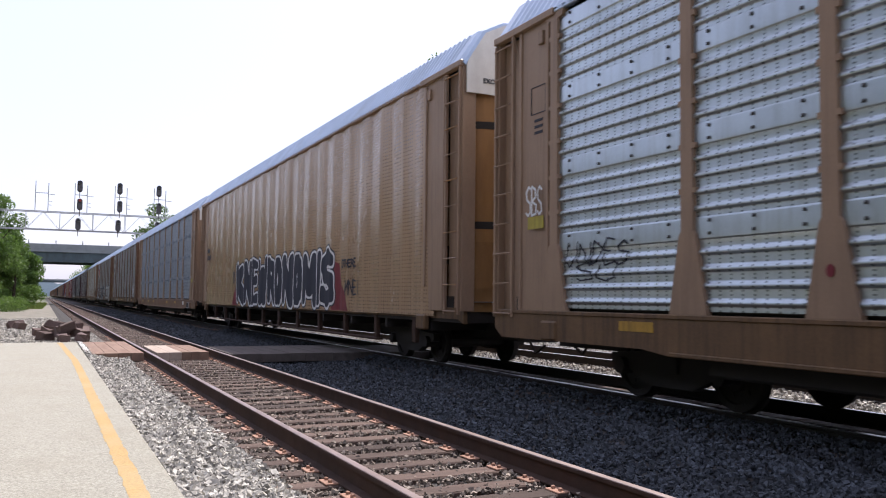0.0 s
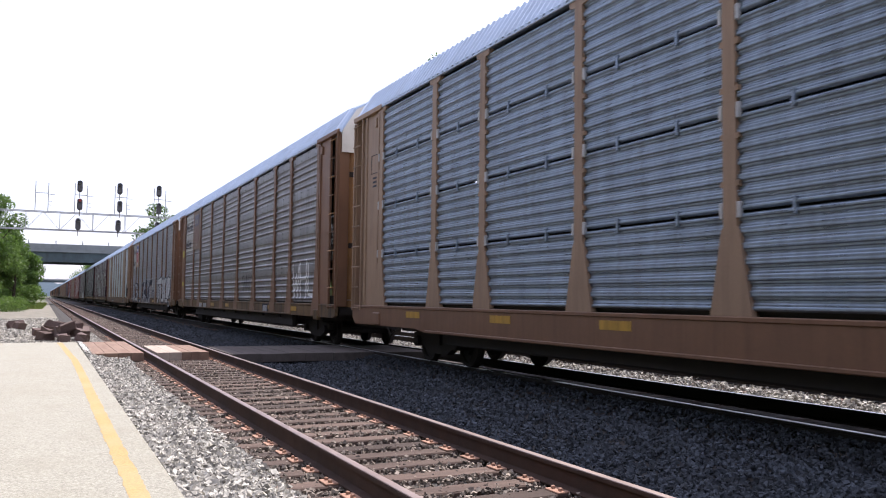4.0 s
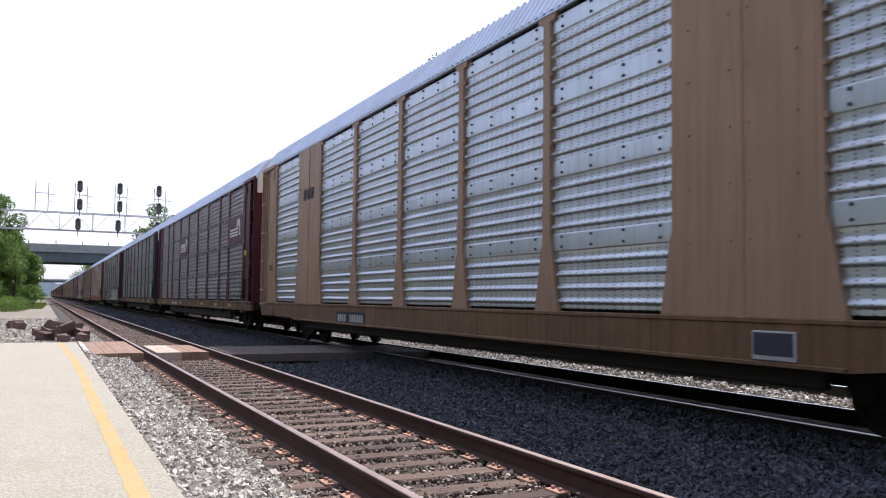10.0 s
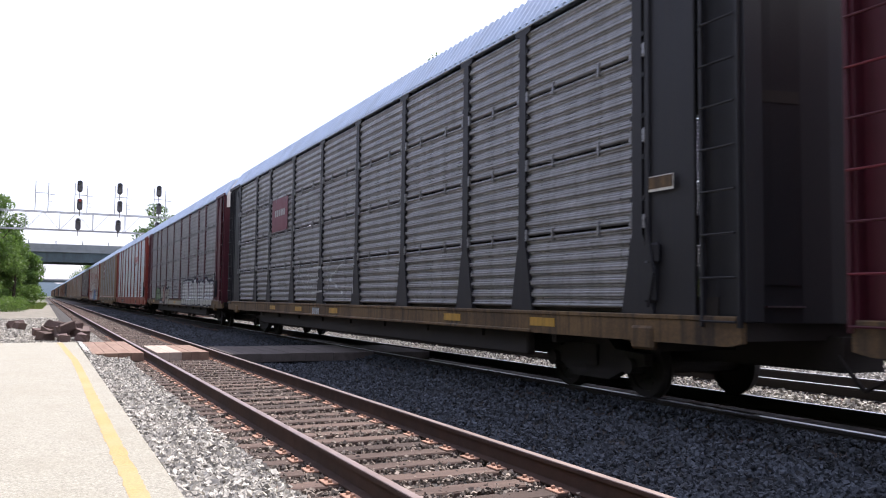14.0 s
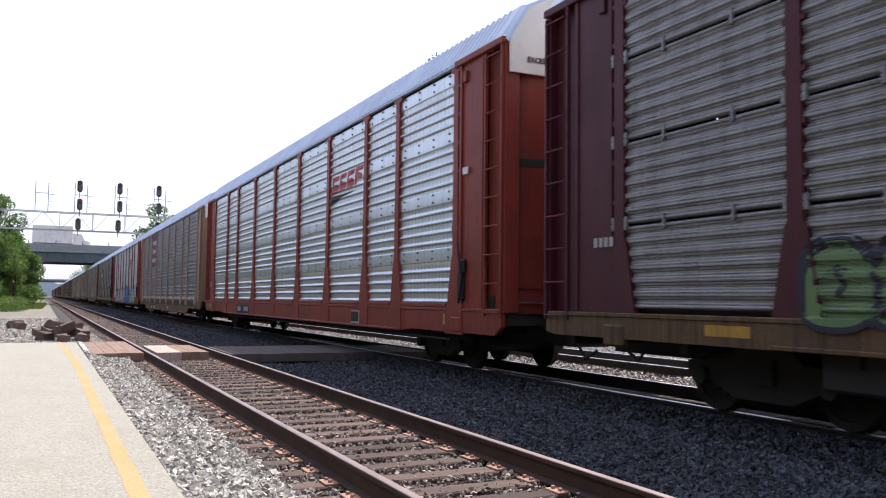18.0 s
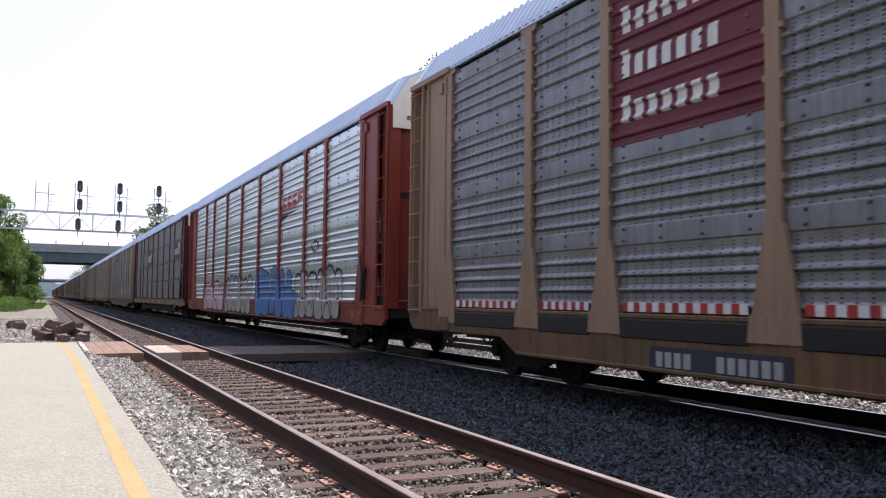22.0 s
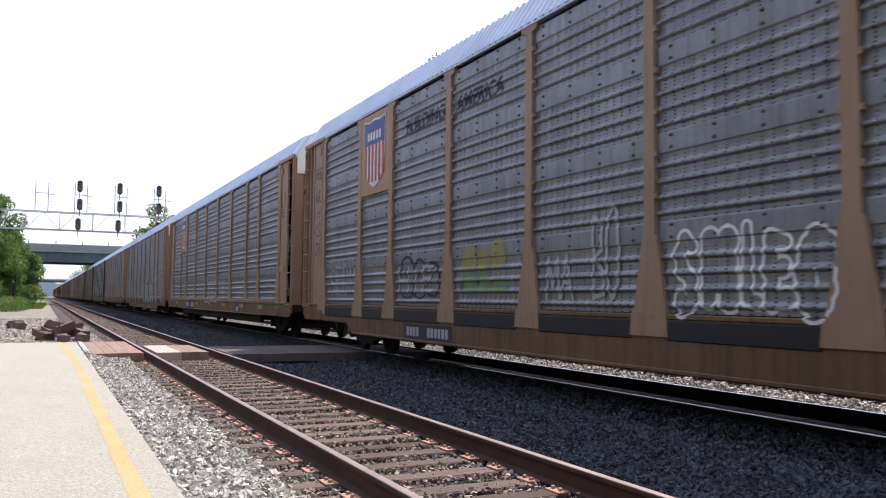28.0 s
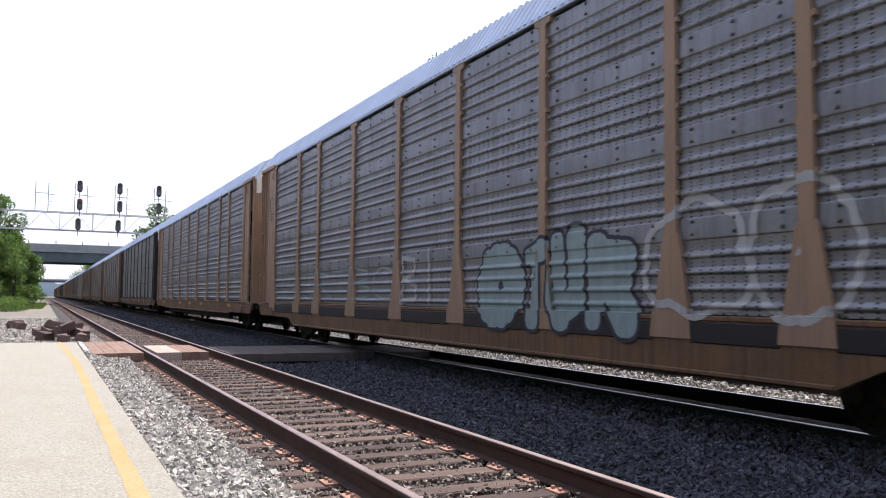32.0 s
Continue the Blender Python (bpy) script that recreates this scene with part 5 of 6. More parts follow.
            for z0, z1 in zip(ROWS, ROWS[1:]):
                if z0 == ROWS[0] and not guard:
                    part("side_panel", panel_mesh(kind, b - a, z1 - z0 - LIFTED), sheet, c, "", (0, (a + b) / 2, z0 + LIFTED))
                    if not far:
                        part("side_panel", panel_mesh(kind, b - a, z1 - z0), sheet, c, "", (0, -(a + b) / 2, z0), math.pi)
                    continue
                part("side_panel", panel_mesh(kind, b - a, z1 - z0), sheet, c, "", (0, (a + b) / 2, z0))
                part("side_panel", panel_mesh(kind, b - a, z1 - z0), sheet, c, "", (0, -(a + b) / 2, z0), math.pi) if not far else None
                for off in ((-0.2, 0.2) if b - a > 2 else (0.0,)) if kind == "slatted" and z0 > 1.5 and not far else ():
                    part("seam_bracket", cached("bracket", lambda: Shape().box(SIDE + 0.02, SIDE + 0.075, -0.022, 0.022, -0.09, 0.09, 0.008).mesh("seam_bracket")), sheet, c, "", (0, (a + b) / 2 + off * (b - a), z0))
    if paint is BRICK_RED:
        part("brake_pipe", cached("pipe", lambda: Shape().tube((SIDE + 0.12, -11.0, 0.56), (SIDE + 0.12, 8.6, 0.56), 0.022, 6).mesh("brake_pipe")), UNDER, c, "thin grimy brake pipe under the sill")
    if yellow:
        for k, y in enumerate((-9.3, -6.4, -3.1, 0.2, 3.3, 6.2, 9.6)):
            if (k + len(CARS)) % 4 != 3:
                plate("reflector", rect(y - 0.32, y + 0.32, 0.90, 1.02), YELLOW, c, SIDE + 0.014, "yellow reflective strip")
    return c


WHEELS = []


def spray(c, kind, word, y0, y1, z0, z1, fill, line=None, width=0.12, seed=1, skew=0.0, label="sprayed graffiti letters", jitter=0.05, edge=1.75, fall=0.0):
    if line:
        part("graffiti_outline", sprayed(kind, word, y0 - fall, y1 - fall, z0 - fall * 0.6, z1 - fall * 0.6, width * edge, 0.004, seed, skew, jitter), line, c, "dark outline of the graffiti")
    part("graffiti", sprayed(kind, word, y0, y1, z0, z1, width, 0.008, seed, skew, jitter), fill, c, label)


def number_bars(c, y, z, n, h, material=FAINT, gap=0.35, back=None):
    """Unreadable reporting marks: plain bars."""
    w = h * 0.62
    if back:
        plate("mark_panel", rect(y - 0.12, y + (n - 1) * w * 1.45 + gap + w + 0.12, z - 0.06, z + h + 0.06), back, c, SIDE + 0.011)
    for i in range(n):
        yy = y + i * w * 1.45 + (gap if i >= n - 4 else 0)
        plate("mark", rect(yy, yy + w, z, z + h), material, c, SIDE + 0.005, "painted mark")


def shield(c, bay, z0, z1, inks=(GOLD, CHALK, BLUE_MARK, RED_MARK)):
    """Orange board with a striped shield."""
    a, b = EDGE[bay], EDGE[bay + 1]
    m = (a + b) / 2
    plate("logo_board", rect(a + 0.06, b - 0.06, z0, z1), inks[0], c, SIDE + 0.026, "orange painted board")
    w, top, bot = 0.60, z1 - 0.12, z0 + 0.16
    h = top - bot
    plate("shield", [(m - w * 1.05, top), (m - w * 0.5, top - 0.05), (m, top), (m + w * 0.5, top - 0.05), (m + w * 1.05, top), (m + w, bot + h * 0.5), (m + w * 0.92, bot + h * 0.2), (m + w * 0.5, bot + h * 0.06), (m, bot - 0.02), (m - w * 0.5, bot + h * 0.06), (m - w * 0.92, bot + h * 0.2), (m - w, bot + h * 0.5)], inks[1], c, SIDE + 0.014, "white shield with red stripes")
    plate("shield_top", [(m - w, top - 0.04), (m - w * 0.5, top - 0.09), (m, top - 0.05), (m + w * 0.5, top - 0.09), (m + w, top - 0.04), (m + w * 0.97, bot + h * 0.62), (m - w * 0.97, bot + h * 0.62)], inks[2], c, SIDE + 0.006, "blue top of the shield")
    for i in range(6):
        y = m - w * 0.86 + i * w * 0.345
        lowz = bot + h * (0.16 if i in (0, 5) else 0.07)
        plate("shield_stripe", rect(y - w * 0.08, y + w * 0.08, lowz, bot + h * 0.62), inks[3], c, SIDE + 0.006)
    for i in range(5):
        plate("shield_mark", rect(m - 0.40 + i * 0.17, m - 0.29 + i * 0.17, bot + h * 0.68, bot + h * 0.80), inks[1], c, SIDE - 0.002)


def slanted_mark(c, bay, z):
    """Red slanted blocks over a dark swoosh."""
    a, b = EDGE[bay], EDGE[bay + 1]
    m, w = (a + b) / 2, (b - a) * 0.86
    for i in range(4):
        y1 = m + w / 2 - i * w * 0.235 - 0.05
        y0 = y1 - w * 0.2
        z0 = z + i * 0.012
        out = [(y1, z0), (y1 - 0.10, z0 + 0.42), (y0 - 0.10, z0 + 0.42), (y0 - 0.06, z0 + 0.30), (y1 - 0.16, z0 + 0.28), (y1 - 0.15, z0 + 0.22), (y0 - 0.02, z0 + 0.2), (y0, z0)]
        if i == 3:
            out = [(y1, z0), (y1 - 0.10, z0 + 0.42), (y0 - 0.16, z0 + 0.42), (y0 - 0.10, z0 + 0.31), (y1 - 0.20, z0 + 0.31), (y0 - 0.02, z0 + 0.24), (y0, z0 + 0.14), (y1 - 0.14, z0 + 0.14), (y1 - 0.12, z0)]
        marking("logo_letter", out, "ribbed", RED_MARK, c, "red slanted block")
    marking("logo_swoosh", [(m + w / 2 + 0.05, z - 0.28), (m + w / 2 - 0.03, z - 0.06), (m - w * 0.28, z - 0.07), (m + w * 0.10, z - 0.14)], "ribbed", DARK_MARK, c, "dark swoosh")


def wheel_board(c, bay, z0, z1, tail):
    """Maroon board with a white ring and two white lines."""
    a, b = EDGE[bay], EDGE[bay + 1]
    plate("logo_board", rect(a + 0.02, b - 0.02, z0, z1), MAROON, c, SIDE + 0.028, "maroon board")
    h, w = z1 - z0, b - a
    yc, zc, r = a + w * (0.33 if tail else 0.22), z0 + h * 0.58, h * 0.30
    ring = Shape()
    for r0, r1 in ((0.60, 1.0), (0.22, 0.42)) if tail else ((0.70, 1.0), (0.32, 0.55)):
        n = 28
        k0 = 0 if tail and r0 > 0.6 else -4
        k1 = n if tail and r0 > 0.6 else 15
        ring.sheet([[(SIDE + 0.020, yc - r * q * math.cos(6.2832 * i / n), zc + r * q * math.sin(6.2832 * i / n)) for i in range(k0, k1 + 1)] for q in (r0, r1)])
    if tail:
        ring.sheet([[(SIDE + 0.020, yc - r * a, zc - r * b) for a, b in row] for row in (((0.25, 0.86), (0.78, 0.48)), ((0.62, 1.08), (1.36, 1.05)))])
    part("logo_ring", ring, CHALK, c, "white ring with a tail" if tail else "white arcs")
    for k in (0.26, 0.365):
        plate("logo_line", rect(yc + r * 0.1, b - w * 0.12, z0 + h * k, z0 + h * (k + 0.06)), CHALK, c, SIDE + 0.020)
    n = 7 if not tail else 12
    for i in range(n):
        y = b - w * 0.14 - i * (w * 0.5 / n)
        plate("logo_letter", rect(y - w * 0.33 / n, y, z0 + h * 0.47, z0 + h * (0.66 if not tail else 0.545)), CHALK, c, SIDE + 0.020)


def placard(c, y, z, w=0.42, h=0.18, material=PLATE_YELLOW):
    plate("placard", rect(y - w / 2, y + w / 2, z, z + h), material, c, SIDE + 0.010, "yellow label plate")


def stencil_box(c, y, z):
    s = Shape()
    for a0, a1, b0, b1 in ((-0.2, 0.2, 0, 0.012), (-0.2, 0.2, 0.4, 0.412), (-0.2, -0.188, 0, 0.4), (0.188, 0.2, 0, 0.4)):
        s.box(SIDE + 0.042, SIDE + 0.049, y + a0, y + a1, z + b0, z + b1)
    for k in range(3):
        s.box(SIDE + 0.042, SIDE + 0.049, y - 0.12, y + 0.10, z - 0.12 - 0.09 * k, z - 0.08 - 0.09 * k)
    return s


def route_plate(c, y, material=BLACK_PAINT):
    f = part("route_plate", Shape().box(SIDE - 0.012, SIDE + 0.02, y - 0.27, y + 0.27, 0.70, 0.99, 0.008), FAINT, c, "small framed board")
    part("board", Shape().box(SIDE - 0.016, SIDE - 0.010, y - 0.245, y + 0.245, 0.75, 0.97), material, f)


# car by car, from the one leaving the view to the far end
def ends(c, ink):
    """Stencilled notices at both ends."""
    for sy in (-1, 1):
        part("stencil", stencil_box(c, sy * (HALF - 1.25), 4.0), ink, c)


c = car("silver-panelled car carrier with tan posts", TAN, SILVER_DULL)
ends(c, DARK_MARK)

c = car("silver-panelled car carrier with tan posts, black tag near its end", TAN, SILVER_DULL)
spray(c, "ribbed", "UNDES", EDGE[8] + 1.1, EDGE[9] - 0.25, 1.74, 2.05, INK, None, 0.022, 5, -0.25, "black scrawled tag", 0.16)
spray(c, "ribbed", "SU", EDGE[8] + 1.3, EDGE[9] - 0.4, 1.52, 1.78, INK, None, 0.02, 68, -0.25, "black scrawled tag", 0.16)
plate("paint_spot", [(EDGE[7] + 0.045 * math.cos(math.tau * k / 14), 1.56 + 0.06 * math.sin(math.tau * k / 14)) for k in range(14)], RED_SPRAY, c, SIDE + depth_at("ribbed", 1.56, EDGE[7]) - 0.006, "red sprayed spot")
spray(c, "flat", "SBS", HALF - 1.45, HALF - 1.0, 2.5, 2.95, CHALK, None, 0.035, 6, 0, "white scrawled tag")
placard(c, HALF - 1.25, 2.3)
ends(c, DARK_MARK)

c = car("closed-sided car carrier in plain tan paint with graffiti", TAN, TAN_SHEET, "flat", closed=True, end=GOLD, yellow=False, sill=SILL_TAN, low=0.92)
fat_word(c, "closed", "KNEWRONOMIS", (5.5, 4.05, 2.85, 2.0, 0.65, -0.3, -1.15, -2.5, -3.3, -4.7, -5.1, -6.25), 1.05, 2.52, INK, CHALK, 0.30, 0.065, 7, "large black graffiti letters with white edges", INK)
marking("graffiti_patch", [(-6.0, 0.97), (-7.2, 0.97), (-7.0, 1.4), (-6.7, 1.6), (-6.5, 2.1), (-6.1, 2.2)], "closed", RED_SPRAY, c, "dark red sprayed patch", 0.001)
marking("graffiti_patch", [(5.0, 0.97), (6.0, 0.97), (5.8, 1.4), (5.5, 1.7), (5.4, 2.2), (5.0, 2.3)], "closed", RED_SPRAY, c, "dark red sprayed patch", 0.001)
spray(c, "closed", "OTHERE", -7.7, -6.7, 2.0, 2.2, INK, None, 0.04, 9, 0, "black scrawled tag")
spray(c, "closed", "MNEI", -8.0, -7.0, 1.35, 1.7, INK, None, 0.04, 10, 0, "black scrawled tag")
spray(c, "closed", "BK", 5.65, 5.95, 1.8, 2.25, INK, None, 0.03, 12, 0, "black scrawled tag")
for zz in (3.15, 2.85):
    for i in range(6 if zz < 3 else 4):
        plate("mark", rect(HALF - 1.75 - i * 0.14, HALF - 1.67 - i * 0.14, zz, zz + 0.2), DARK_MARK, c, SIDE + 0.016)

c = car("blue-grey slatted car carrier with tan posts", TAN, BLUE_GREY, "slatted", sill=RUSTY_TAN)
placard(c, -HALF + 1.25, 1.95)
route_plate(c, -HALF + 2.3, DARK_MARK)
plate("card", rect(-HALF + 3.6, -HALF + 4.1, 0.86, 1.04), CHALK, c, SIDE + 0.01, "white card")
ends(c, DARK_MARK)

c = car("soot-stained car carrier with tan posts and a faded shield board", RUSTY_TAN, BROWNED, sill=OCHRE, end=GOLD, low=0.78)
shield(c, 7, 3.5, 5.3, (FADED_BOARD, FADED_WHITE, FADED_BLUE, FADED_RED))
marking("slogan_ground", rect(EDGE[8] + 0.13, EDGE[9] - 0.13, 3.45, 5.26), "ribbed", PALE_PANEL, c, "worn pale paint under the slogan", 0.003)
lettering("slogan", "We will", 0.62, DARK_MARK, c, EDGE[9] - 0.15, 4.50, SIDE + 0.020, "dark painted slogan", kind="ribbed")
lettering("slogan", "deliver", 0.62, DARK_MARK, c, EDGE[9] - 0.15, 3.66, SIDE + 0.020, "dark painted slogan", kind="ribbed")
spray(c, "ribbed", "SHNI", EDGE[3] + 0.4, EDGE[3] + 1.9, 1.5, 2.1, DARK_MARK, None, 0.04, 13, 0, "faint dark scrawl")
spray(c, "ribbed", "WHL", EDGE[0] + 0.2, EDGE[1] - 0.3, 1.3, 2.3, CHALK, None, 0.1, 14, 0, "white scrawl")
number_bars(c, 4.7, 0.82, 9, 0.18, FAINT)
number_bars(c, -6.2, 0.82, 3, 0.2, FAINT, 0, INK)
placard(c, HALF - 1.47, 3.26, 0.5, 0.32)
placard(c, HALF - 1.52, 1.80, 0.5, 0.20)

c = car("soot-grey car carrier with rusted posts, covered in white graffiti", RUSTY_TAN, GREY, sill=OCHRE, end=GOLD, low=0.78)
shield(c, 7, 3.5, 5.3)
marking("slogan_ground", rect(EDGE[8] + 0.13, EDGE[9] - 0.13, 3.45, 5.26), "ribbed", PALE_PANEL, c, "worn pale paint under the slogan", 0.003)
lettering("slogan", "We will", 0.62, DARK_MARK, c, EDGE[9] - 0.15, 4.50, SIDE + 0.020, "dark painted slogan", kind="ribbed")
lettering("slogan", "deliver.", 0.62, DARK_MARK, c, EDGE[9] - 0.15, 3.66, SIDE + 0.020, "dark painted slogan", kind="ribbed")
fat_word(c, "ribbed", "TRDMP", (-4.8, -6.7, -7.7, -8.6, -9.7, -10.6), 0.86, 2.35, GREY_WHITE, INK, 0.16, 0.06, 15, "large white graffiti letters with black edges", square=True, shade=INK)
fat_word(c, "ribbed", "THANT", (4.2, 3.15, 1.8, 0.75, -0.5, -2.0), 0.80, 2.35, INK, GREY_WHITE, 0.18, 0.045, 16, "black graffiti letters with white edges", square=True, shade=GREY_WHITE)
fat_word(c, "ribbed", "TER", (-2.15, -2.5, -2.82, -3.15), 1.18, 1.68, INK, GREY_WHITE, 0.06, 0.035, 17, "small dark graffiti letters with white edges")
fat_word(c, "ribbed", "JUKES", (11.05, 10.1, 9.3, 8.4, 7.6, 6.65), 0.88, 2.15, GREY_WHITE, INK, 0.085, 0.07, 18, "white graffiti letters with black edges", INK)
spray(c, "ribbed", "TIIE", EDGE[6] + 0.7, EDGE[7] - 0.6, 1.5, 2.4, FAINT, None, 0.07, 19, 0, "thin grey graffiti letters")
spray(c, "flat", "SB", HALF - 1.5, HALF - 1.0, 2.0, 2.7, FAINT, None, 0.05, 20, 0, "white scrawled tag")
number_bars(c, 4.9, 0.84, 9, 0.15, FAINT, 0.7, back=INK)
route_plate(c, -HALF + 2.6)
placard(c, -HALF + 1.25, 2.25, material=OCHRE)

c = car("bright silver car carrier with plain tan panels near each end", TAN, SILVER_DULL, wide=(1, 7), yellow=False, end=CREAM, hood=GOLD, brake=True)
number_bars(c, 3.35, 0.72, 10, 0.17, FAINT, 0.25, back=INK)
route_plate(c, -HALF + 4.9, DARK_MARK)
for i in range(3):
    y = EDGE[7] + 0.45 + i * 0.34
    plate("faded_mark", [(y + 0.05, 3.93), (y + 0.27, 3.95), (y + 0.24, 4.08), (y + 0.22, 4.24), (y, 4.22), (y + 0.03, 4.08)], DARK_MARK, c, SIDE - 0.006, "faded dark mark")
placard(c, HALF - 1.3, 2.1, material=OCHRE)

c = car("grey slatted car carrier with maroon posts and boards", MAROON, SLAT_GREY, "slatted", end=DOOR_RED, sill=OCHRE, brake=True, low=0.80)
wheel_board(c, 0, 3.29, 4.31, True)
wheel_board(c, 5, 3.29, 4.31, False)
spray(c, "slatted", "RKE", EDGE[3] + 0.3, EDGE[4] - 0.2, 1.3, 2.15, GREY_WHITE, None, 0.05, 23, 0, "faint white scrawl")
spray(c, "slatted", "BEJN", EDGE[4] + 0.2, EDGE[5] - 0.1, 1.3, 2.2, GREY_WHITE, None, 0.05, 24, 0, "faint white scrawl")
outlined(c, "slatted", "OS", (-9.1, -10.1, -10.9), 1.2, 2.25, DARK_MARK, 0.2, 0.020, 66, "faint black scrawl")
placard(c, -HALF + 1.25, 2.75)
number_bars(c, 4.6, 0.84, 9, 0.17, FAINT)

c = car("dark-grey slatted car carrier with black posts", BLACK_PAINT, SLAT_GREY, "slatted", sill=OCHRE, brake=True, low=0.80)
plate("logo_board", rect(EDGE[6] + 0.6, EDGE[7] - 0.3, 3.3, 4.3), SIGN_RED, c, SIDE + 0.028, "faded red board")
for i in range(5):
    plate("logo_letter", rect(EDGE[6] + 0.9 + i * 0.25, EDGE[6] + 1.06 + i * 0.25, 3.75, 3.95), FAINT, c, SIDE + 0.02)
placard(c, -HALF + 1.25, 2.55, material=WHITE)
plate("placard", rect(-HALF + 1.05, -HALF + 1.45, 2.58, 2.72), OCHRE, c, SIDE + 0.002)
spray(c, "slatted", "NEKI", EDGE[4] - 0.5, EDGE[6] - 0.4, 1.4, 2.15, FAINT, None, 0.05, 25, 0, "faint white scrawl")
number_bars(c, 1.0, 0.84, 4, 0.17, FAINT)

c = car("grey slatted car carrier with maroon posts and pale graffiti", MAROON, SLAT_GREY, "slatted", end=DOOR_RED, sill=OCHRE, brake=True, low=0.80)
throw_up(c, "slatted", -10.9, -2.4, 0.84, 2.16, 12, THIN_WHITE, INK, 26, "large pale graffiti letters with black edges", 0.10, 9.0)
throw_up(c, "slatted", -0.9, 2.6, 1.18, 1.98, 4, DULL_SPRAY, FAINT, 27, "thin grey outlined graffiti letters", 0.035)
throw_up(c, "slatted", 2.7, 4.15, 0.78, 1.86, 2, BEIGE_SPRAY, INK, 28, "dull beige graffiti letters with black edges", 0.07)
throw_up(c, "slatted", 4.3, 5.3, 0.90, 1.98, 1, SALMON_SPRAY, INK, 29, "salmon graffiti letter with black edges", 0.09)
throw_up(c, "slatted", 5.35, 6.35, 1.08, 1.95, 1, BEIGE_SPRAY, INK, 60, "dull beige graffiti letter with black edges", 0.09)
throw_up(c, "slatted", 6.4, 8.64, 1.0, 1.90, 3, GREEN_SPRAY, INK, 61, "green graffiti letters with black edges", 0.08)
plate("graffiti_patch", rect(-10.2, 2.6, 0.81, 1.05), BEIGE_SPRAY, c, SIDE + 0.0135, "pale paint over the sill", 0.003)
number_bars(c, 4.9, 0.83, 9, 0.16, FAINT, 0.3, back=INK)
number_bars(c, HALF - 1.6, 1.95, 4, 0.12, FAINT, 0)

c = car("bright silver car carrier with orange-red posts", BRICK_RED, SILVER, yellow=False, brake=True, guard=BRICK_RED)
slanted_mark(c, 2, 3.86)
number_bars(c, 4.65, 0.78, 9, 0.16, FAINT, 0.45, back=INK)
route_plate(c, -6.4)
placard(c, -HALF + 1.9, 0.82)
placard(c, HALF - 1.2, 0.82, 0.3)
plate("placard", rect(-HALF + 1.2, -HALF + 1.4, 3.4, 3.52), CHALK, c, SIDE + 0.01)
spray(c, "flat", "DNI", HALF - 1.6, HALF - 1.15, 1.68, 1.92, GREY_WHITE, None, 0.03, 30, 0, "white scrawled tag")

c = car("grey car carrier with tan posts and a faded red board", TAN, GREY, end=GOLD, yellow=False, guard=BLACK_PAINT, deep=True, low=0.45)
marking("logo_board", rect(EDGE[6] + 0.10, EDGE[7] - 0.10, 3.2, 5.31), "ribbed", SIGN_RED, c, "faded red name board", 0.004)
for zz, n in ((4.62, 8), (4.05, 7), (3.48, 7)):
    for i in range(n):
        y = EDGE[7] - 0.32 - i * 0.25
        marking("logo_letter", rect(y - 0.15, y, zz, zz + (0.34 if i == 0 else 0.26)), "ribbed", CHALK, c, "white painted block", 0.009)
for i, (a, b) in enumerate(zip(EDGE, EDGE[1:])):
    n = max(8, int((b - a) / 0.15))
    w = (b - a - 0.7) / n
    for k in range(n):
        y = a + 0.35 + k * w
        plate("striped_tape", rect(y, y + w - 0.004, 1.14, 1.25), RED_MARK if k % 2 else CHALK, c, SIDE + 0.026)
spray(c, "ribbed", "AEH", EDGE[3] + 0.8, EDGE[3] + 2.0, 1.45, 2.0, FAINT, None, 0.06, 31, 0, "white scrawl")
number_bars(c, 4.0, 0.52, 10, 0.17, FAINT, back=DARK_MARK)
number_bars(c, -2.6, 0.54, 4, 0.17, FAINT)

c = car("bright silver car carrier with orange-red posts and blue and white graffiti", BRICK_RED, SILVER, yellow=True, brake=True, guard=BRICK_RED)
slanted_mark(c, 2, 3.86)
throw_up(c, "ribbed", EDGE[0] + 1.3, EDGE[2] + 0.9, 0.70, 2.1, 6, THIN_WHITE, INK, 32, "large white bubble graffiti with black edges")
fat_word(c, "ribbed", "EHL", (EDGE[4] + 0.1, EDGE[3] + 0.9, EDGE[2] + 2.0, EDGE[2] + 0.55), 0.70, 2.15, BLUE_SPRAY, INK, 0.34, 0.045, 33, "solid blue graffiti letters with black edges", fat=1.5)
throw_up(c, "ribbed", EDGE[4] + 0.8, 3.9, 0.68, 2.1, 6, THIN_WHITE, INK, 34, "white bubble graffiti with black edges")
throw_up(c, "ribbed", 4.3, EDGE[8] - 0.2, 0.70, 1.98, 4, PINK_SPRAY, RED_SPRAY, 35, "pale pink graffiti with red edges")
spray(c, "ribbed", "O", EDGE[1] + 0.5, EDGE[1] + 1.2, 2.5, 2.8, INK, None, 0.05, 36, 0, "black scrawl")
number_bars(c, 4.4, 0.72, 9, 0.16, FAINT, 0.2, back=INK)
placard(c, -HALF + 1.9, 0.82)

c = car("grey slatted car carrier with maroon posts and boards, dusty yellow sill", MAROON, SLAT_GREY, "slatted", end=DOOR_RED, sill=DUSTY, brake=True, low=0.80)
wheel_board(c, 0, 3.29, 4.31, True)
wheel_board(c, 5, 3.29, 4.31, False)
placard(c, -HALF + 1.25, 2.75)
route_plate(c, -HALF + 3.4)
ends(c, FAINT)

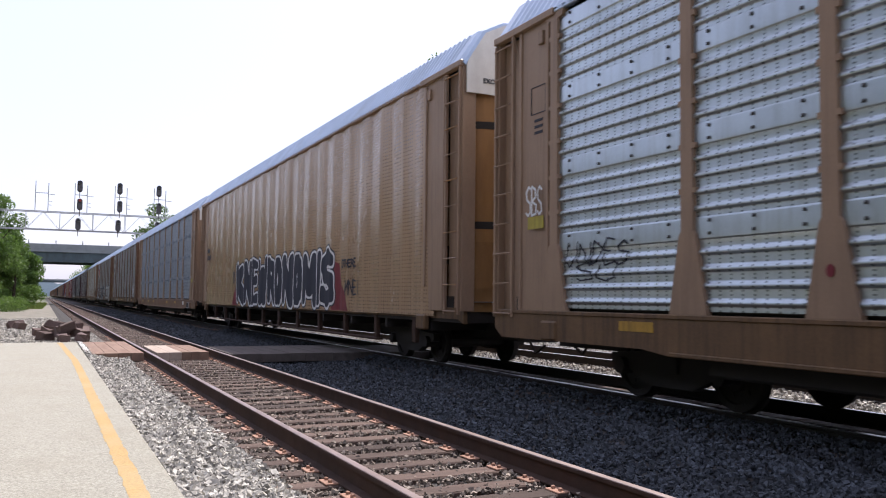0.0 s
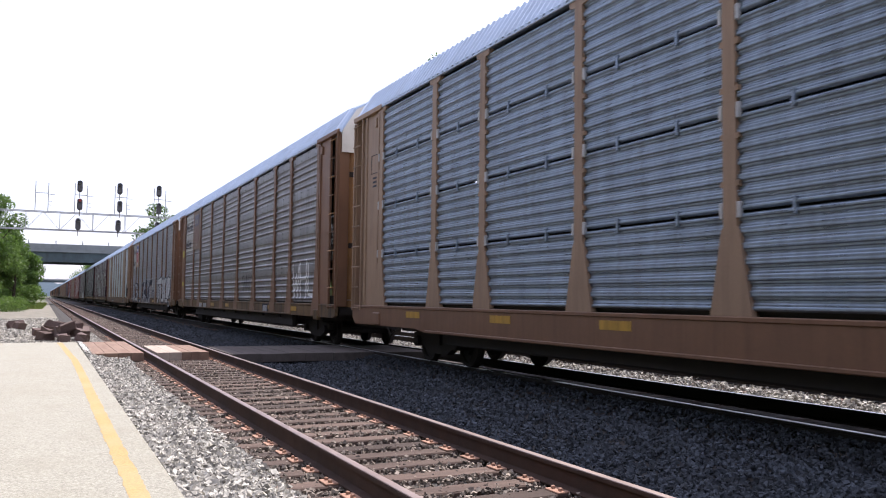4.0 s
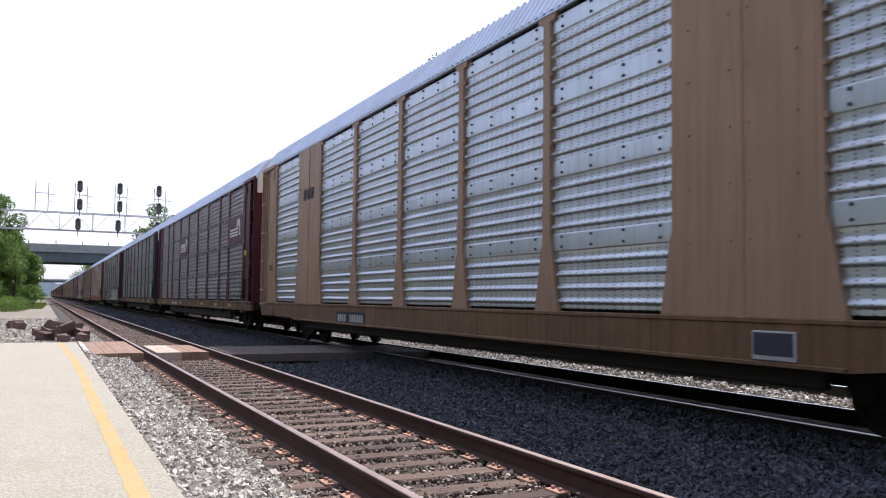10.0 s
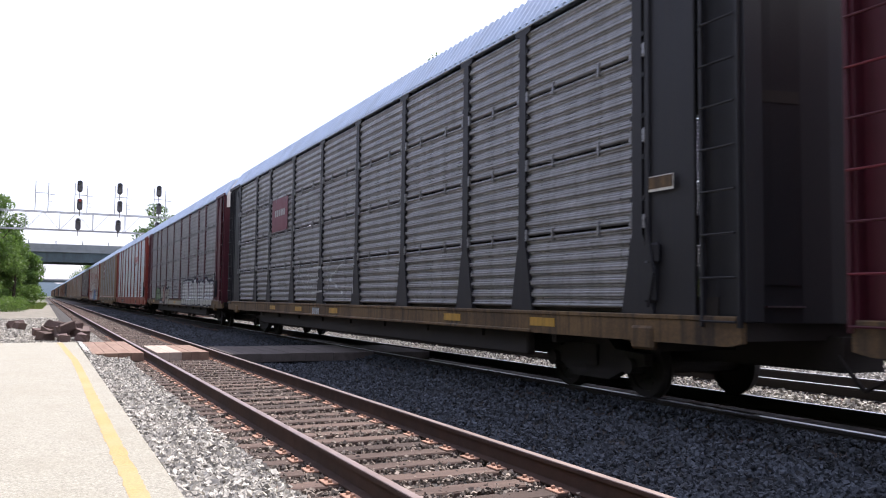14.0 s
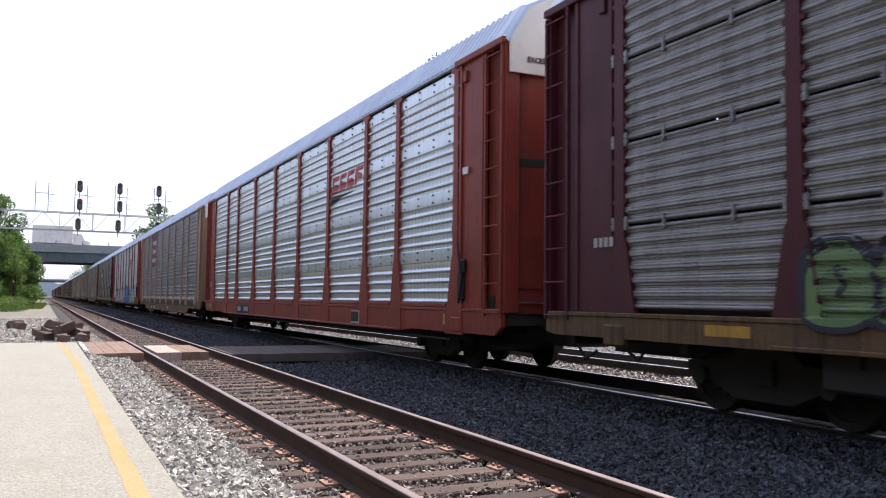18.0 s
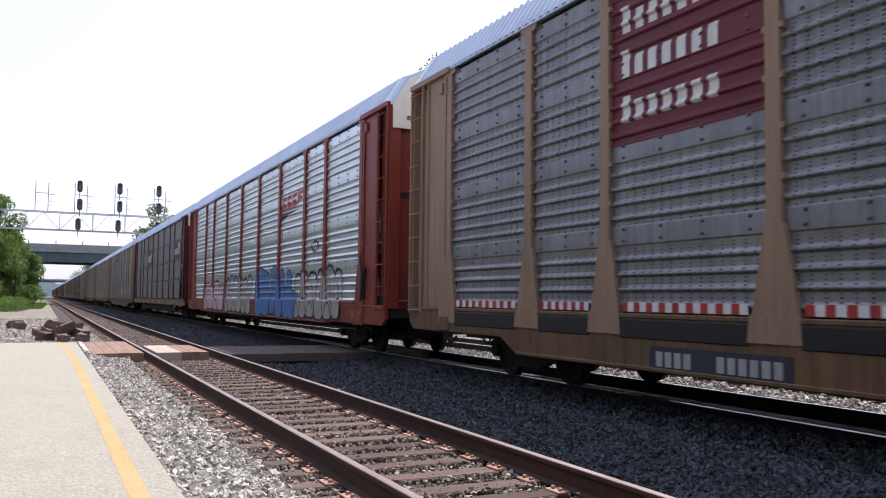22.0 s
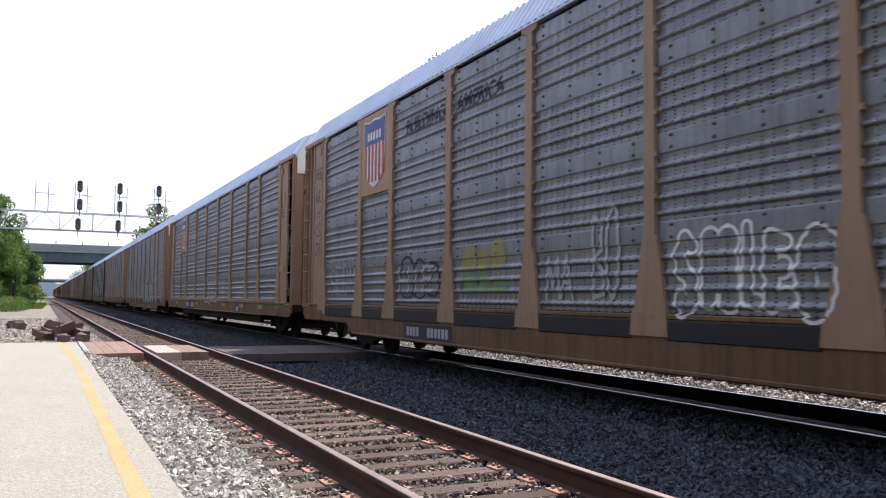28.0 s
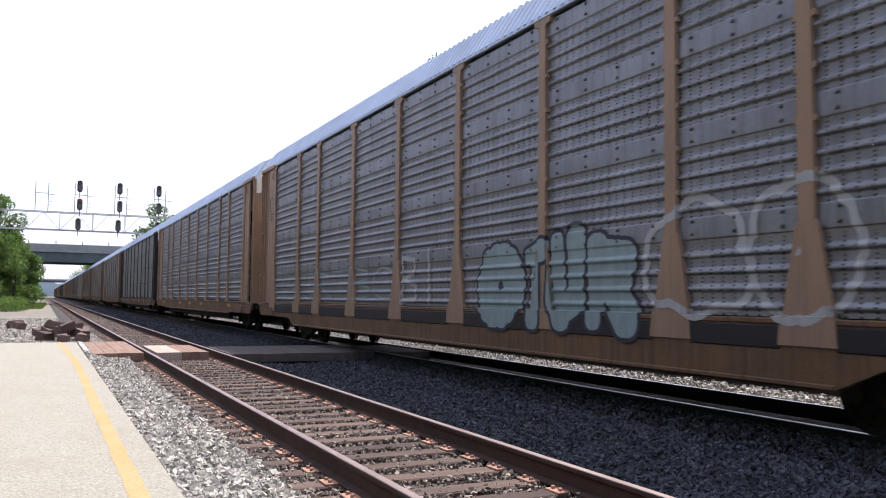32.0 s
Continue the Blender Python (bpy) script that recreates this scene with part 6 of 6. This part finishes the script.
c = car("grey car carrier with golden posts, striped shield board and white scrawls", TAN, GREY, end=GOLD, yellow=False, guard=BLACK_PAINT, deep=True, low=0.45)
shield(c, 7, 3.55, 5.34)
for word, y in (("BUILDING", 6.15), ("AMERICA", 3.85)):
    lettering("slogan", word, 0.40, DARK_MARK, c, y, 4.56, SIDE, "dark painted slogan", kind="ribbed")
outlined(c, "ribbed", "SMLEO", (-1.75, -2.15, -2.75, -3.05, -3.45, -3.95), 1.12, 2.08, CHALK, 0.13, 0.02, 37, "white outlined bubble letters")
spray(c, "ribbed", "S", EDGE[2] - 1.0, EDGE[2] - 0.2, 1.5, 2.4, CHALK, None, 0.07, 38, 0, "white scrawl")
spray(c, "ribbed", "BO", EDGE[4] + 0.6, EDGE[4] + 1.2, 1.3, 2.5, FAINT, None, 0.06, 39, 0, "white scrawl")
spray(c, "ribbed", "MA", EDGE[4] + 1.6, EDGE[4] + 2.3, 1.3, 1.9, FAINT, None, 0.06, 40, 0, "white scrawl")
throw_up(c, "ribbed", 2.1, 3.6, 1.72, 2.28, 3, YELLOW_SPRAY, None, 41, "dull yellow sprayed letters")
throw_up(c, "ribbed", 2.0, 3.6, 1.30, 1.80, 3, GREEN_SPRAY, None, 62, "green sprayed patch below the letters")
throw_up(c, "ribbed", 4.5, 6.3, 1.28, 2.1, 3, DULL_SPRAY, DARK_MARK, 63, "faded brown-grey graffiti letters", 0.04)
spray(c, "ribbed", "HIE", EDGE[6] + 0.6, EDGE[7] - 0.4, 1.4, 1.9, FAINT, None, 0.06, 42, 0, "white scrawl")
spray(c, "ribbed", "SEOM", EDGE[8] + 0.3, EDGE[9] - 0.5, 1.35, 2.05, GREY_WHITE, None, 0.035, 43, 0, "thin white scrawl")
for word, z0, z1, seed in (("RSB", 4.35, 4.7, 44), ("ABE", 3.75, 4.05, 45), ("H", 3.35, 3.62, 46), ("CS", 2.85, 3.2, 64), ("JR", 2.35, 2.7, 65)):
    spray(c, "flat", word, HALF - 1.55, HALF - 1.1, z0, z1, INK, None, 0.024, seed, 0.1, "thin black scrawled tag", 0.12)
number_bars(c, 4.0, 0.56, 10, 0.17, FAINT, back=DARK_MARK)

c = car("grey car carrier with tan posts, striped shield board and pale graffiti", TAN, GREY, end=GOLD, guard=TAN, low=0.68)
shield(c, 7, 3.55, 5.34)
outlined(c, "ribbed", "ESHO", (1.05, 0.4, -0.3, -1.1, -1.9), 1.0, 2.05, PINK_SPRAY, 0.15, 0.03, 47, "pale pink outlined bubble letters")
spray(c, "ribbed", "KANS", -3.0, -1.9, 1.35, 1.95, GREY_WHITE, None, 0.035, 48, 0, "faint white scrawl")
number_bars(c, 3.95, 0.79, 9, 0.23, FAINT, 0.5, back=INK)
number_bars(c, -6.0, 0.76, 3, 0.17, FAINT, 0, back=INK)
placard(c, -HALF + 1.2, 2.05)
ends(c, DARK_MARK)

c = car("grey car carrier with tan posts and faded green graffiti", TAN, GREY, sill=SILL_TAN, end=GOLD, guard=BLACK_PAINT, deep=True, low=0.48)
fat_word(c, "ribbed", "OTUR", (-2.15, -3.55, -4.25, -5.15, -6.25), 0.86, 2.2, MINT_SPRAY, DARK_MARK, 0.26, 0.055, 49, "faded mint graffiti letters with dark edges")
outlined(c, "ribbed", "CO", (-6.35, -8.0, -9.3), 1.15, 2.45, FAINT, 0.3, 0.05, 50, "faint white outlined graffiti")
spray(c, "ribbed", "BI", EDGE[4] + 0.8, EDGE[5] - 0.2, 1.2, 2.2, FAINT, None, 0.09, 51, 0, "faint white scrawl")
spray(c, "ribbed", "EBORTBO", EDGE[5] + 0.1, EDGE[9] - 0.2, 1.25, 2.0, MINT_SPRAY, None, 0.05, 52, 0, "faded mint scrawls")
ends(c, DARK_MARK)

MAKERS = ((TAN, GREY, "ribbed", None, "grey car carrier with tan posts"), (RUSTY_TAN, BROWNED, "ribbed", OCHRE, "soot-stained car carrier with rusted tan posts"), (RUSTY_TAN, GREY, "ribbed", None, "grey car carrier with rusted posts"), (BLACK_PAINT, SLAT_GREY, "slatted", OCHRE, "grey slatted car carrier with black posts"))
for i in range(22):
    paint, sheet, kind, sill, label = MAKERS[(i * 3 + i // 4) % 4]
    car(label, paint, sheet, kind, sill, far=i > 0)

# notice on the white hoods
for c in CARS[1:17]:
    lettering("notice", "EXCESS HEIGHT CAR", 0.115, DARK_MARK, c, -HALF - 0.075, 5.05, -1.25, "dark stencilled notice", 0)


# ---------- traffic on the bridge ----------
def lorry():
    t = tagged(new("lorry"), "white box lorry driving over the bridge", "lorry")
    part("cargo_box", Shape().box(-6.2, -0.1, -1.2, 1.2, 1.05, 4.0, 0.05), WHITE, t, "white cargo box")
    cab = part("cab", Shape().prism([(0.0, 0.6), (2.6, 0.6), (2.65, 1.4), (1.6, 1.75), (1.2, 2.7), (0.0, 2.8)], -1.05, 1.05, 1), WHITE, t, "white cab")
    part("windscreen", Shape().prism([(1.62, 1.8), (1.66, 1.8), (1.26, 2.62), (1.22, 2.62)], -0.95, 0.95, 1), GLASS_DARK, cab)
    for x in (-4.8, 1.7):
        for y in (-1.1, 1.1):
            part("wheel", Shape().tube((x, y - 0.14, 0.5), (x, y + 0.14, 0.5), 0.5, 16), RUBBER, t)
    part("chassis", Shape().box(-6.0, 2.4, -0.5, 0.5, 0.55, 1.05), UNDER, t)
    return t


def saloon(paint, label):
    t = tagged(new("car"), label, "car")
    part("body", Shape().prism([(-2.2, 0.35), (2.2, 0.35), (2.25, 0.75), (1.3, 0.95), (0.6, 1.42), (-1.0, 1.45), (-1.8, 1.0), (-2.25, 0.9)], -0.88, 0.88, 1), paint, t)
    part("window", Shape().prism([(1.1, 0.97), (0.58, 1.35), (-0.95, 1.38), (-1.5, 1.0)], -0.90, -0.885, 1), GLASS_DARK, t)
    for x in (-1.4, 1.4):
        for y in (-0.82, 0.82):
            part("wheel", Shape().tube((x, y - 0.1, 0.33), (x, y + 0.1, 0.33), 0.33, 16), RUBBER, t)
    return t


ROAD = 6.67 + 2.95 * 0.74
LORRY, SALOON = lorry(), saloon(WHITE, "white saloon car driving over the bridge")
HATCH, ESTATE = saloon(DARK_TIMBER, "dark brown car driving over the bridge"), saloon(DARK_MARK, "dark grey car driving over the bridge")

# how far the train has rolled, second by second
ROLLED = ((0.0, -11.55), (4.0, 36.55), (8.0, 85.20), (12.0, 134.45), (16.0, 184.18), (20.0, 234.10), (24.0, 284.03), (28.0, 333.93), (32.0, 383.63))


def motions():
    for k, c in enumerate(CARS):
        walk(c, [(t, pose(X2, PITCH * (k - 1) - d - HALF, 0)) for t, d in ROLLED])
    # wheels turn with the ground they cover
    steps = [k / FPS for k in range(0, 32 * FPS + 1)]
    rolled = np.interp(steps, [t for t, d in ROLLED], [d for t, d in ROLLED])
    for n, w in WHEELS:
        if 1 <= n <= 17:
            at = w.location.copy()
            walk(w, [(t, Matrix.LocRotScale(at, Euler((d / 0.385, 0, 0)), None)) for t, d in zip(steps, rolled)])
    for thing, t, x, speed in ((LORRY, 18.0, 4.2, 14.5), (SALOON, 25.0, 10.4, 20.0), (HATCH, 25.2, 2.0, 24.0), (ESTATE, 19.0, 2.6, 22.0)):
        walk(thing, [(s, pose(x + (s - t) * speed, 153.5, ROAD)) for s in (0.0, 16.0, 32.0)])


motions()
